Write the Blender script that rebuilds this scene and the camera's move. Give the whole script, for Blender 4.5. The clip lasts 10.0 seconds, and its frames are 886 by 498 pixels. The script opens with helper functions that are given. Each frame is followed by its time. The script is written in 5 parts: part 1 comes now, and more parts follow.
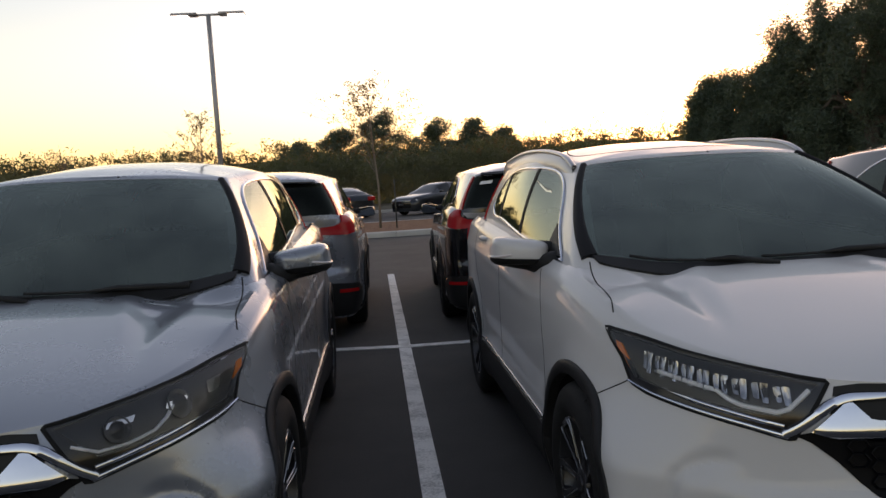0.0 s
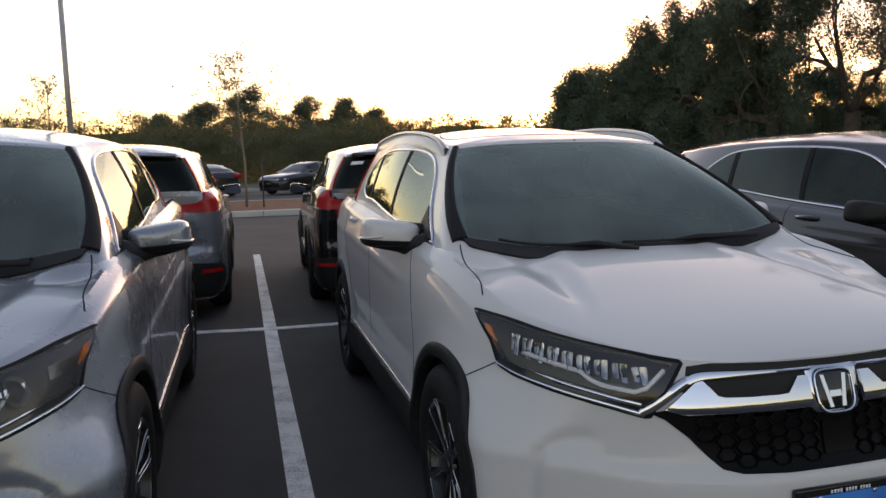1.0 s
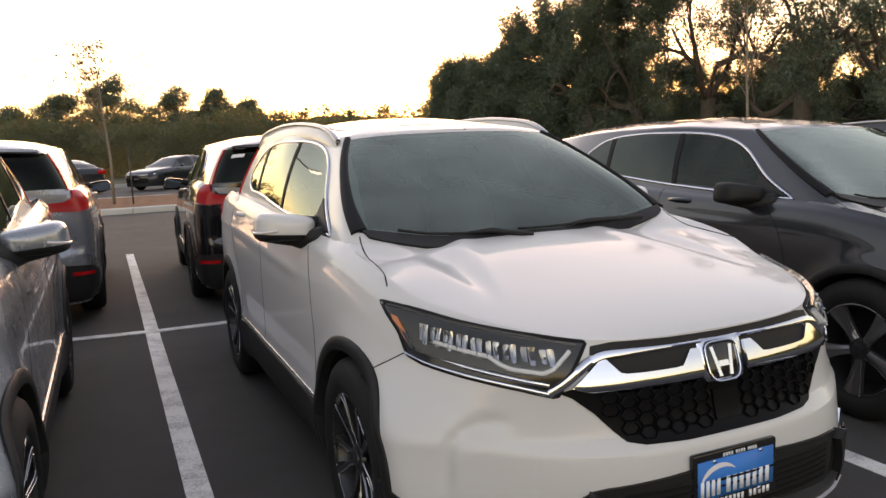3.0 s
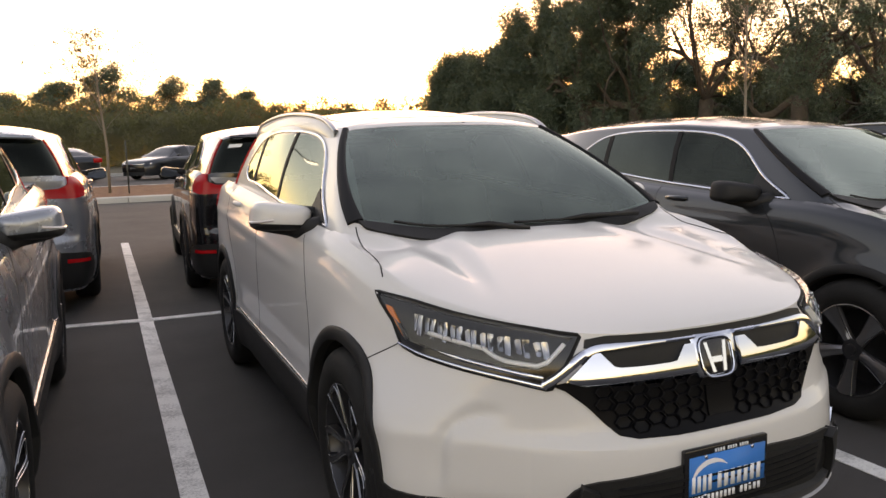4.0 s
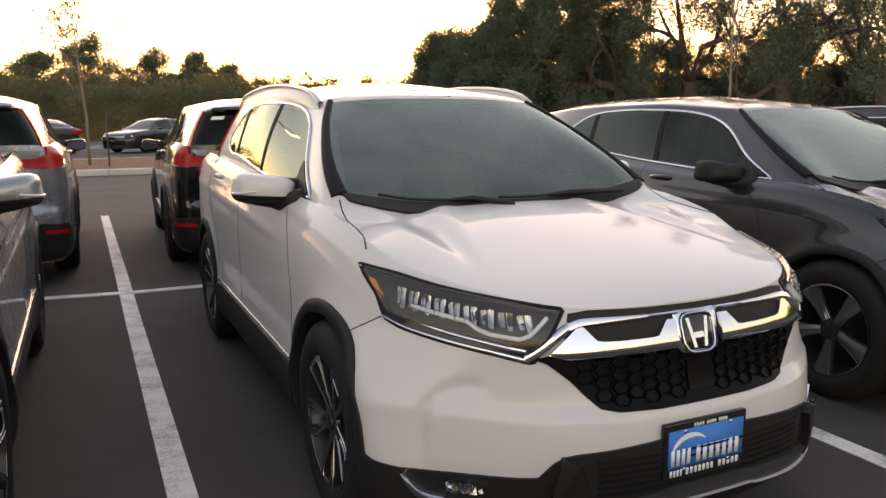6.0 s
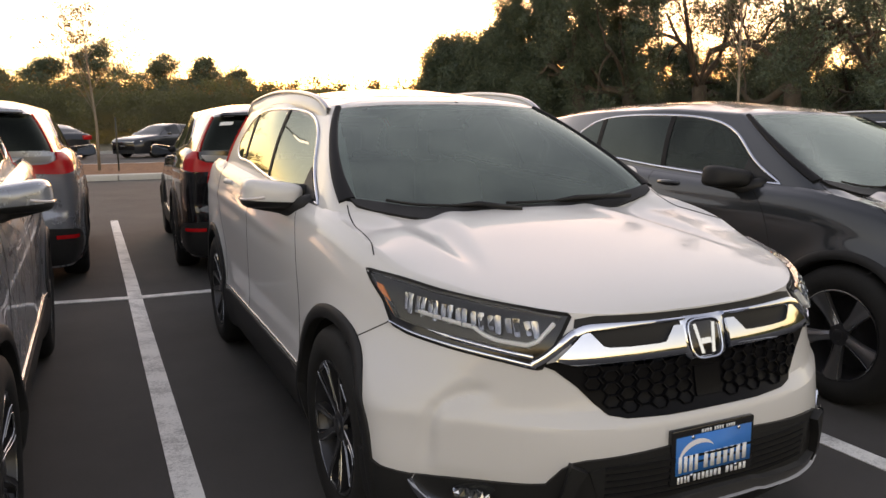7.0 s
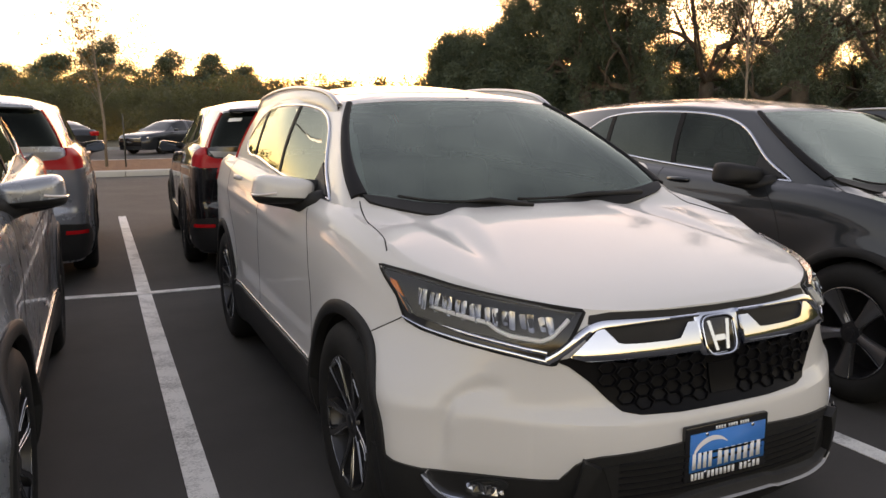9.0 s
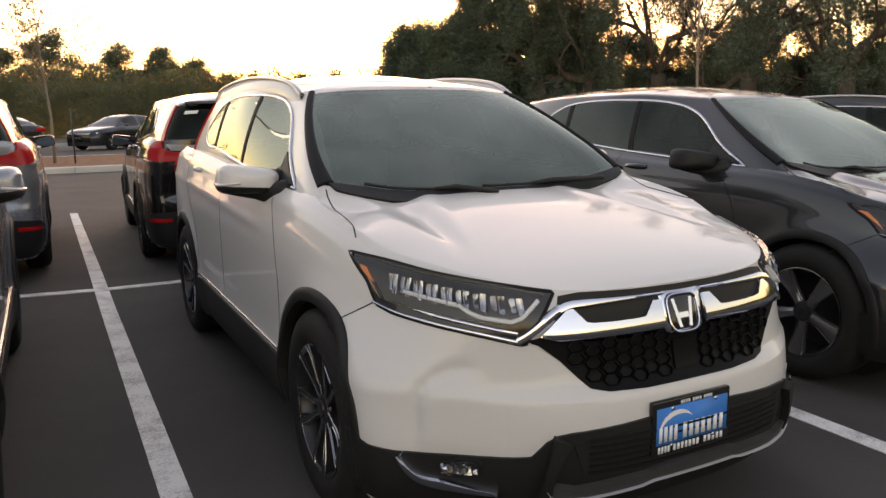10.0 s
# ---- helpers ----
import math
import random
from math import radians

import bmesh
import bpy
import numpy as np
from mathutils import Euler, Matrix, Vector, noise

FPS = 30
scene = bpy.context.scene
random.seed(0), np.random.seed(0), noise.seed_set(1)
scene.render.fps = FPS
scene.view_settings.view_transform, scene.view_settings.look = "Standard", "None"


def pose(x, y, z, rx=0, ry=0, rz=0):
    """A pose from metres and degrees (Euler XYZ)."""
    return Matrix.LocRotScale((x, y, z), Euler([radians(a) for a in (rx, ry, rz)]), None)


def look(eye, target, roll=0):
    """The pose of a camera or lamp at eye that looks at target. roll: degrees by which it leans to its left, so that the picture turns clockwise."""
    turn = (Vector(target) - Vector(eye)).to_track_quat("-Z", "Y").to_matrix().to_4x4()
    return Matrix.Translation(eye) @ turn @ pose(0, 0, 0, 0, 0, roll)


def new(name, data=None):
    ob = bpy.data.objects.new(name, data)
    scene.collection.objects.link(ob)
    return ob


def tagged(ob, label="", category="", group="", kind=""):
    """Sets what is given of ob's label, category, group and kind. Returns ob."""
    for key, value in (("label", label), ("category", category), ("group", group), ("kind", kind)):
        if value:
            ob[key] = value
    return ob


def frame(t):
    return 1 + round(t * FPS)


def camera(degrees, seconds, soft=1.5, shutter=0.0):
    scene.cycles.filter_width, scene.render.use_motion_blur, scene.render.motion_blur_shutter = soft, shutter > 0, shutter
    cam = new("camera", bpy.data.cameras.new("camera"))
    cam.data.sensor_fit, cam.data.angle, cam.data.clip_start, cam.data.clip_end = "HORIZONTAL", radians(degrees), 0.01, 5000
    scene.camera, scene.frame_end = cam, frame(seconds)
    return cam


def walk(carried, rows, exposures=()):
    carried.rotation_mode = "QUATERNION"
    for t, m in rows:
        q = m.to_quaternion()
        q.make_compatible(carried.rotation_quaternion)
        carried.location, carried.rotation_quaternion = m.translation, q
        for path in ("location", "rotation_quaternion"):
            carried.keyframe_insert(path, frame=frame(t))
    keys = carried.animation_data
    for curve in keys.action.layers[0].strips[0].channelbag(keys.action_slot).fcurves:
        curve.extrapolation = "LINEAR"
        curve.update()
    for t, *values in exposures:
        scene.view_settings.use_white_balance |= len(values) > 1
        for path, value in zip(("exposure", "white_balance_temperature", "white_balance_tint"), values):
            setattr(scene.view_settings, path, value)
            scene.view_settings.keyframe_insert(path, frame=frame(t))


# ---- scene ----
cam = camera(60.5, 10.0)
PATH = [
    (0, (-1.551, -1.687, 1.454), (-1.381, 0.299, 1.29), -3.5),
    (0.5, (-1.518, -1.634, 1.437), (-1.157, 0.322, 1.226), -2.7),
    (1, (-1.549, -1.642, 1.446), (-1.045, 0.28, 1.221), -1.5),
    (1.5, (-1.617, -1.645, 1.455), (-0.974, 0.237, 1.242), -2.4),
    (2, (-1.641, -1.631, 1.453), (-0.887, 0.204, 1.196), -2.6),
    (2.5, (-1.617, -1.619, 1.452), (-0.822, 0.197, 1.189), -2.8),
    (4, (-1.619, -1.613, 1.438), (-0.813, 0.197, 1.164), -1.4),
    (4.5, (-1.614, -1.61, 1.415), (-0.786, 0.181, 1.088), -0.3),
    (5, (-1.611, -1.598, 1.409), (-0.753, 0.178, 1.079), -0.3),
    (5.5, (-1.615, -1.599, 1.413), (-0.765, 0.18, 1.081), -0.4),
    (7, (-1.62, -1.61, 1.423), (-0.796, 0.184, 1.105), -0.5),
    (7.5, (-1.619, -1.608, 1.422), (-0.804, 0.192, 1.108), -0.7),
    (8, (-1.619, -1.602, 1.418), (-0.804, 0.197, 1.103), -0.6),
    (8.5, (-1.626, -1.601, 1.418), (-0.807, 0.195, 1.097), -0.5),
    (9, (-1.644, -1.6, 1.42), (-0.833, 0.199, 1.094), -0.4),
    (9.5, (-1.676, -1.616, 1.412), (-0.856, 0.18, 1.093), -1.1),
    (10, (-1.69, -1.611, 1.399), (-0.781, 0.137, 1.054), -0.9),
]
walk(cam, [(t, look(eye, target, roll)) for t, eye, target, roll in PATH], [(0, 2.65, 7600, 26), (1, 2.98, 7400, 26), (2, 3.3, 7300, 26), (2.5, 3.63, 8200, 28), (4.5, 3.79, 9200, 30), (10, 3.68, 9200, 30)])

# ---- light: after sunset, a bright western sky ----
SUN_AZ, SUN_EL = 27.0, 1.1
world = bpy.data.worlds.new("evening_sky")
scene.world = world
world.use_nodes = True
wn = world.node_tree
sky = wn.nodes.new("ShaderNodeTexSky")
sky.sky_type = "NISHITA"
sky.sun_disc = False
sky.sun_elevation, sky.sun_rotation = radians(SUN_EL), radians(SUN_AZ)
sky.air_density, sky.dust_density, sky.ozone_density = 1.0, 0.8, 1.6
hazy = wn.nodes.new("ShaderNodeHueSaturation")
hazy.inputs["Saturation"].default_value = 0.86
wn.links.new(sky.outputs[0], hazy.inputs["Color"])
wn.links.new(hazy.outputs[0], wn.nodes["Background"].inputs[0])
wn.nodes["Background"].inputs[1].default_value = 0.15
sun = new("low_sun", bpy.data.lights.new("low_sun", "SUN"))
sun.data.energy, sun.data.angle, sun.data.color = 0.04, radians(40), (1.0, 0.82, 0.62)
a, e = radians(SUN_AZ), radians(SUN_EL)
sun.matrix_world = look((0, 0, 30), (-math.sin(a) * 50, -math.cos(a) * 50, 30 - math.tan(e) * 50))


# ---- materials ----
def shader(name, colour, rough=0.5, metal=0.0, **extra):
    m = bpy.data.materials.new(name)
    m.use_nodes = True
    b = m.node_tree.nodes["Principled BSDF"]
    b.inputs["Base Color"].default_value = (*colour, 1)
    b.inputs["Roughness"].default_value = rough
    b.inputs["Metallic"].default_value = metal
    for key, value in extra.items():
        b.inputs[key.replace("_", " ")].default_value = value
    return m


def bsdf(m):
    return m.node_tree.nodes["Principled BSDF"]


def add(m, kind, **values):
    n = m.node_tree.nodes.new(kind)
    for key, value in values.items():
        n.inputs[key.replace("_", " ")].default_value = value
    return n


def join(m, a, out, b, into):
    m.node_tree.links.new(a.outputs[out], b.inputs[into])


def mottled(m, dark, light, scale, fine, bump=0.0, distance=0.01, rough=None, lo=0.35, hi=0.65):
    """Two scales of variation in the colour, and a fine relief."""
    co = add(m, "ShaderNodeTexCoord")
    big = add(m, "ShaderNodeTexNoise", Scale=scale, Detail=6.0, Roughness=0.6)
    small = add(m, "ShaderNodeTexNoise", Scale=fine, Detail=4.0, Roughness=0.7)
    for n in (big, small):
        join(m, co, "Object", n, "Vector")
    both = add(m, "ShaderNodeMath")
    both.operation = "ADD"
    join(m, big, "Fac", both, 0)
    join(m, small, "Fac", both, 1)
    half = add(m, "ShaderNodeMath")
    half.operation = "MULTIPLY"
    half.inputs[1].default_value = 0.5
    join(m, both, 0, half, 0)
    ramp = add(m, "ShaderNodeValToRGB")
    ramp.color_ramp.elements[0].position, ramp.color_ramp.elements[1].position = lo, hi
    ramp.color_ramp.elements[0].color, ramp.color_ramp.elements[1].color = (*dark, 1), (*light, 1)
    join(m, half, 0, ramp, "Fac")
    join(m, ramp, "Color", bsdf(m), "Base Color")
    if rough:
        rr = add(m, "ShaderNodeMapRange")
        rr.inputs["To Min"].default_value, rr.inputs["To Max"].default_value = rough
        join(m, big, "Fac", rr, "Value")
        join(m, rr, "Result", bsdf(m), "Roughness")
    if bump:
        bp = add(m, "ShaderNodeBump", Strength=bump, Distance=distance)
        join(m, small, "Fac", bp, "Height")
        join(m, bp, "Normal", bsdf(m), "Normal")
    return m


def car_paint(name, colour, metal, rough, flake, coat=1.0, gloss=(0.02, 0.10)):
    m = shader(name, colour, rough, metal, Coat_Weight=coat, Coat_Roughness=0.03, Specular_IOR_Level=0.25)
    co = add(m, "ShaderNodeTexCoord")
    n = add(m, "ShaderNodeTexNoise", Scale=900.0, Detail=2.0)
    dust = add(m, "ShaderNodeTexNoise", Scale=3.0, Detail=8.0, Roughness=0.7)
    join(m, co, "Object", n, "Vector")
    join(m, co, "Object", dust, "Vector")
    mix = add(m, "ShaderNodeMix")
    mix.data_type = "RGBA"
    mix.inputs["A"].default_value = (*[c * (1 - flake) for c in colour], 1)
    mix.inputs["B"].default_value = (*[min(1, c * (1 + flake)) for c in colour], 1)
    join(m, n, "Fac", mix, "Factor")
    join(m, mix, "Result", bsdf(m), "Base Color")
    rr = add(m, "ShaderNodeMapRange")
    rr.inputs["To Min"].default_value, rr.inputs["To Max"].default_value = rough - 0.06, rough + 0.08
    join(m, dust, "Fac", rr, "Value")
    join(m, rr, "Result", bsdf(m), "Roughness")
    cr = add(m, "ShaderNodeMapRange")
    cr.inputs["To Min"].default_value, cr.inputs["To Max"].default_value = gloss
    join(m, dust, "Fac", cr, "Value")
    join(m, cr, "Result", bsdf(m), "Coat Roughness")
    return m


def glass(name, tint, clear, ior=1.6, dust=0.05, gloss=(0.86, 1.0, 0.92)):
    """A thin tinted pane: Fresnel gloss over a see-through tint."""
    m = bpy.data.materials.new(name)
    m.use_nodes = True
    t = m.node_tree
    t.nodes.clear()
    out = t.nodes.new("ShaderNodeOutputMaterial")
    see = t.nodes.new("ShaderNodeBsdfTransparent")
    see.inputs[0].default_value = (*[c * clear for c in tint], 1)
    gl = t.nodes.new("ShaderNodeBsdfGlossy")
    gl.inputs["Roughness"].default_value = 0.015
    gl.inputs["Color"].default_value = (*gloss, 1)
    haze = t.nodes.new("ShaderNodeBsdfDiffuse")
    haze.inputs["Color"].default_value = (0.36, 0.44, 0.38, 1)
    film = t.nodes.new("ShaderNodeMixShader")
    co = t.nodes.new("ShaderNodeTexCoord")
    smear = t.nodes.new("ShaderNodeTexNoise")
    smear.inputs["Scale"].default_value = 3.2
    smear.inputs["Detail"].default_value = 2.0
    t.links.new(co.outputs["Object"], smear.inputs["Vector"])
    span = t.nodes.new("ShaderNodeMapRange")
    span.inputs["From Min"].default_value = 0.35
    span.inputs["From Max"].default_value = 0.68
    span.inputs["To Min"].default_value = dust * 0.5
    span.inputs["To Max"].default_value = dust * 2.0
    t.links.new(smear.outputs[0], span.inputs["Value"])
    t.links.new(span.outputs["Result"], film.inputs[0])
    t.links.new(see.outputs[0], film.inputs[1])
    t.links.new(haze.outputs[0], film.inputs[2])
    fr = t.nodes.new("ShaderNodeFresnel")
    fr.inputs["IOR"].default_value = ior
    mix = t.nodes.new("ShaderNodeMixShader")
    t.links.new(fr.outputs[0], mix.inputs[0])
    t.links.new(film.outputs[0], mix.inputs[1])
    t.links.new(gl.outputs[0], mix.inputs[2])
    t.links.new(mix.outputs[0], out.inputs[0])
    return m


WHITE = car_paint("pearl_white_paint", (0.56, 0.548, 0.535), 0.0, 0.42, 0.02, 0.62, (0.02, 0.05))
SILVER = car_paint("silver_paint", (0.27, 0.292, 0.326), 0.55, 0.27, 0.03, 0.9, (0.02, 0.04))
BLACK = car_paint("black_paint", (0.009, 0.009, 0.010), 0.0, 0.14, 0.05)
STEEL = car_paint("steel_grey_paint", (0.03, 0.034, 0.038), 0.6, 0.30, 0.06)
DARKBLUE = car_paint("dark_sedan_paint", (0.02, 0.024, 0.03), 0.4, 0.35, 0.2)
PALEGREY = car_paint("pale_sedan_paint", (0.3, 0.32, 0.34), 0.6, 0.35, 0.1)
WINDSHIELD = glass("windshield_glass", (0.8, 0.95, 0.88), 0.5, 1.8, 0.08)
SIDEGLASS = glass("side_glass", (0.75, 0.9, 0.82), 0.22, 1.29, 0.03)
REARGLASS = glass("rear_window_glass", (0.5, 0.52, 0.55), 0.02, 1.22, 0.01)
PRIVACY = glass("privacy_glass", (0.5, 0.52, 0.55), 0.02, 1.42, 0.02)
MIRROR = shader("mirror_glass", (0.14, 0.15, 0.16), 0.04, 1.0)
LENS = glass("clear_lens", (1, 1, 1), 0.95, 1.32, 0.006, (1, 1, 1))
CHROME = shader("chrome", (0.56, 0.59, 0.655), 0.07, 1.0)
SATIN = shader("satin_silver_rail", (0.5, 0.5, 0.5), 0.32, 1.0)
REFLECTOR = shader("lamp_reflector", (0.58, 0.59, 0.61), 0.12, 1.0)
GLOSSBLACK = shader("gloss_black_trim", (0.012, 0.012, 0.013), 0.12, 0.0)
PLASTIC = mottled(shader("black_plastic", (0.02, 0.02, 0.02), 0.55, 0.0, Specular_IOR_Level=0.3), (0.008, 0.008, 0.0085), (0.015, 0.015, 0.015), 6, 400, 0.15, 0.002)
GAP = shader("panel_gap", (0.004, 0.004, 0.004), 0.9)
LAMPDARK = shader("lamp_bezel", (0.014, 0.0145, 0.016), 0.3, 0.0)
RUBBER = mottled(shader("tyre_rubber", (0.02, 0.02, 0.02), 0.75, 0.0, Specular_IOR_Level=0.3), (0.007, 0.007, 0.007), (0.016, 0.0155, 0.015), 8, 120, 0.3, 0.003)
ALLOY = shader("machined_alloy", (0.36, 0.37, 0.38), 0.25, 1.0)
ALLOYDARK = shader("dark_alloy", (0.03, 0.03, 0.033), 0.3, 0.4)
ALLOYGREY = shader("grey_alloy", (0.22, 0.22, 0.23), 0.30, 0.85)
LIGHTGUIDE = shader("light_guide", (0.90, 0.91, 0.92), 0.35, 0.0)
AMBER = shader("amber_lens", (0.85, 0.20, 0.02), 0.15, 0.0, Coat_Weight=1.0)
REDLENS = shader("red_lens", (0.42, 0.010, 0.012), 0.22, 0.0, Specular_IOR_Level=0.3)
PALELENS = shader("pale_lens", (0.6, 0.55, 0.55), 0.12, 0.0, Coat_Weight=1.0)
CABIN = mottled(shader("cabin_cloth", (0.05, 0.05, 0.05), 0.85), (0.035, 0.035, 0.036), (0.07, 0.068, 0.066), 9, 300, 0.2, 0.002)
PLATEBLUE = shader("plate_blue", (0.008, 0.18, 0.54), 0.45, 0.0, Specular_IOR_Level=0.25)
PLATEWHITE = shader("plate_white", (0.75, 0.76, 0.78), 0.4)

# ---- mesh helpers ----
def link_mesh(name, bm, mats, parent=None, label="", smooth=True):
    me = bpy.data.meshes.new(name)
    bm.to_mesh(me)
    bm.free()
    if smooth:
        me.shade_smooth()
    for m in mats if isinstance(mats, (list, tuple)) else [mats]:
        me.materials.append(m)
    ob = new(name, me)
    if parent:
        ob.parent = parent
    if label:
        ob["label"] = label
    return ob


def part(name, bm, mats, parent, label="", smooth=True):
    return link_mesh(name, bm, mats, parent, label, smooth)


def empty(name, m=None):
    ob = new(name)
    ob.empty_display_size = 0.2
    if m:
        ob.matrix_world = m
    return ob


def spline(ts, ps):
    """A smooth curve through points ps at parameters ts."""
    ts, ps = np.array(ts, float), np.array(ps, float)
    if ps.ndim == 1:
        ps = ps[:, None]
    h = np.diff(ts)
    n = len(ts)
    mat, rhs = np.zeros((n, n)), np.zeros((n, ps.shape[1]))
    mat[0, 0] = mat[-1, -1] = 1
    for i in range(1, n - 1):
        mat[i, i - 1], mat[i, i], mat[i, i + 1] = h[i - 1], 2 * (h[i - 1] + h[i]), h[i]
        rhs[i] = 6 * ((ps[i + 1] - ps[i]) / h[i] - (ps[i] - ps[i - 1]) / h[i - 1])
    m2 = np.linalg.solve(mat, rhs)

    def exact(t):
        i = np.clip(np.searchsorted(ts, t) - 1, 0, n - 2)
        a, b, hh = (ts[i + 1] - t)[:, None], (t - ts[i])[:, None], h[i][:, None]
        return (m2[i] * a ** 3 + m2[i + 1] * b ** 3) / (6 * hh) + (ps[i] / hh - m2[i] * hh / 6) * a + (ps[i + 1] / hh - m2[i + 1] * hh / 6) * b
    t0, t1, many = float(ts[0]), float(ts[-1]), 3000
    table = exact(np.linspace(t0, t1, many + 1)).tolist()

    def at(t):
        if not isinstance(t, (int, float)):
            return [at(float(q))[0] for q in t]
        u = min(max((t - t0) / (t1 - t0), 0.0), 1.0) * many
        i = min(int(u), many - 1)
        u -= i
        return [[p + (q - p) * u for p, q in zip(table[i], table[i + 1])]]
    return at


def hermite(ts, ps):
    """A monotone curve through values: no overshoot."""
    ts, ps = np.array(ts, float), np.array(ps, float)
    d = np.diff(ps) / np.diff(ts)
    m = np.concatenate([[d[0]], np.where(d[1:] * d[:-1] > 0, 2 * d[1:] * d[:-1] / (d[1:] + d[:-1] + 1e-12), 0), [d[-1]]])

    def exact(t):
        i = int(np.clip(np.searchsorted(ts, t) - 1, 0, len(ts) - 2))
        h = ts[i + 1] - ts[i]
        u = (t - ts[i]) / h
        return float((1 + 2 * u) * (1 - u) ** 2 * ps[i] + u * (1 - u) ** 2 * h * m[i] + u * u * (3 - 2 * u) * ps[i + 1] + u * u * (u - 1) * h * m[i + 1])
    t0, t1, many = float(ts[0]), float(ts[-1]), 1500
    table = [exact(t) for t in np.linspace(t0, t1, many + 1)]

    def at(t):
        u = min(max((t - t0) / (t1 - t0), 0.0), 1.0) * many
        i = min(int(u), many - 1)
        return table[i] + (table[i + 1] - table[i]) * (u - i)
    return at


def step01(a, b, x):
    u = min(1.0, max(0.0, (x - a) / (b - a)))
    return u * u * (3 - 2 * u)


def grid_into(bm, pts, flip=False):
    """Rows of points into quads of bm."""
    vs = [[bm.verts.new(p) for p in row] for row in pts]
    for r0, r1 in zip(vs, vs[1:]):
        for k in range(len(r0) - 1):
            q = (r0[k], r0[k + 1], r1[k + 1], r1[k])
            bm.faces.new(q[::-1] if flip else q)
    return vs


def box_into(bm, x0, x1, y0, y1, z0, z1, bevel=0.0):
    made = bmesh.ops.create_cube(bm, size=1)["verts"]
    bmesh.ops.scale(bm, vec=(x1 - x0, y1 - y0, z1 - z0), verts=made)
    bmesh.ops.translate(bm, vec=((x0 + x1) / 2, (y0 + y1) / 2, (z0 + z1) / 2), verts=made)
    if bevel:
        edges = list({e for v in made for e in v.link_edges})
        r = bmesh.ops.bevel(bm, geom=edges, offset=bevel, segments=2, profile=0.5, affect="EDGES")
        return list({v for f in r["faces"] for v in f.verts} | {v for v in made if v.is_valid})
    return made


def revolve_into(bm, profile, seg=48, axis="x"):
    """Spin (along axis, radius) pairs about the axis."""
    rows = []
    for k in range(seg):
        a = 2 * math.pi * k / seg
        row = []
        for d, r in profile:
            c, s = r * math.cos(a), r * math.sin(a)
            row.append(bm.verts.new((d, c, s) if axis == "x" else (c, s, d)))
        rows.append(row)
    for k in range(seg):
        r0, r1 = rows[k], rows[(k + 1) % seg]
        for j in range(len(profile) - 1):
            bm.faces.new((r0[j], r0[j + 1], r1[j + 1], r1[j]))


def tube_into(bm, pts, radii, seg=8, cap=True):
    """A round tube along points."""
    pts = [Vector(p) for p in pts]
    if not isinstance(radii, (list, tuple)):
        radii = [radii] * len(pts)
    rings = []
    side = None
    for i, p in enumerate(pts):
        d = (pts[min(i + 1, len(pts) - 1)] - pts[max(i - 1, 0)]).normalized()
        if side is None:
            side = d.orthogonal().normalized()
        side = (side - d * side.dot(d)).normalized()
        up = d.cross(side)
        rings.append([bm.verts.new(p + (side * math.cos(2 * math.pi * k / seg) + up * math.sin(2 * math.pi * k / seg)) * radii[i]) for k in range(seg)])
    for r0, r1 in zip(rings, rings[1:]):
        for k in range(seg):
            bm.faces.new((r0[k], r0[(k + 1) % seg], r1[(k + 1) % seg], r1[k]))
    if cap:
        bm.faces.new(rings[0][::-1])
        bm.faces.new(rings[-1])

# ---- the crossover: half outline, offsets and roof as smooth curves ----
from mathutils.bvhtree import BVHTree

FRONT_AXLE, REAR_AXLE, HUB_Z = .90, 3.56, .366
RIM = spline([0, .6, 1, 1.4, 1.9, 2.4, 3, 4, 5, 6, 7, 7.6, 8.1, 8.6, 9.2],
             [(0, .095), (.26, .108), (.45, .16), (.60, .29), (.715, .50), (.79, .74), (.82, 1.05), (.828, 1.5), (.83, 2.2), (.83, 3.1), (.82, 3.8), (.785, 4.22), (.69, 4.45), (.42, 4.545), (0, 4.565)])
HOOD_C = hermite([.09, .14, .3, .6, .9, 1.14], [.884, .905, .948, 1.006, 1.055, 1.084])
BELT = hermite([.5, .7, .86, 1.03, 1.22, 1.4, 1.7, 2.0, 2.7, 3.5, 4.1, 4.4, 4.6], [.94, 1.0, 1.042, 1.074, 1.098, 1.108, 1.116, 1.127, 1.165, 1.20, 1.215, 1.17, 1.12])
OFF_SIDE = hermite([.2, .3, .42, .55, .68, .80, .90, 1.0, 1.06], [.03, .07, .085, .075, .076, .075, .064, .036, .0])
OFF_FRONT = hermite([.2, .27, .38, .50, .58, .63, .72, .80, .87, .95], [.0, .06, .095, .105, .095, .055, .035, .028, .006, .0])
OFF_REAR = hermite([.2, .28, .40, .52, .62, .70, .80, .95, 1.05], [-.05, .0, .02, .03, .025, -.01, .0, .02, .01])


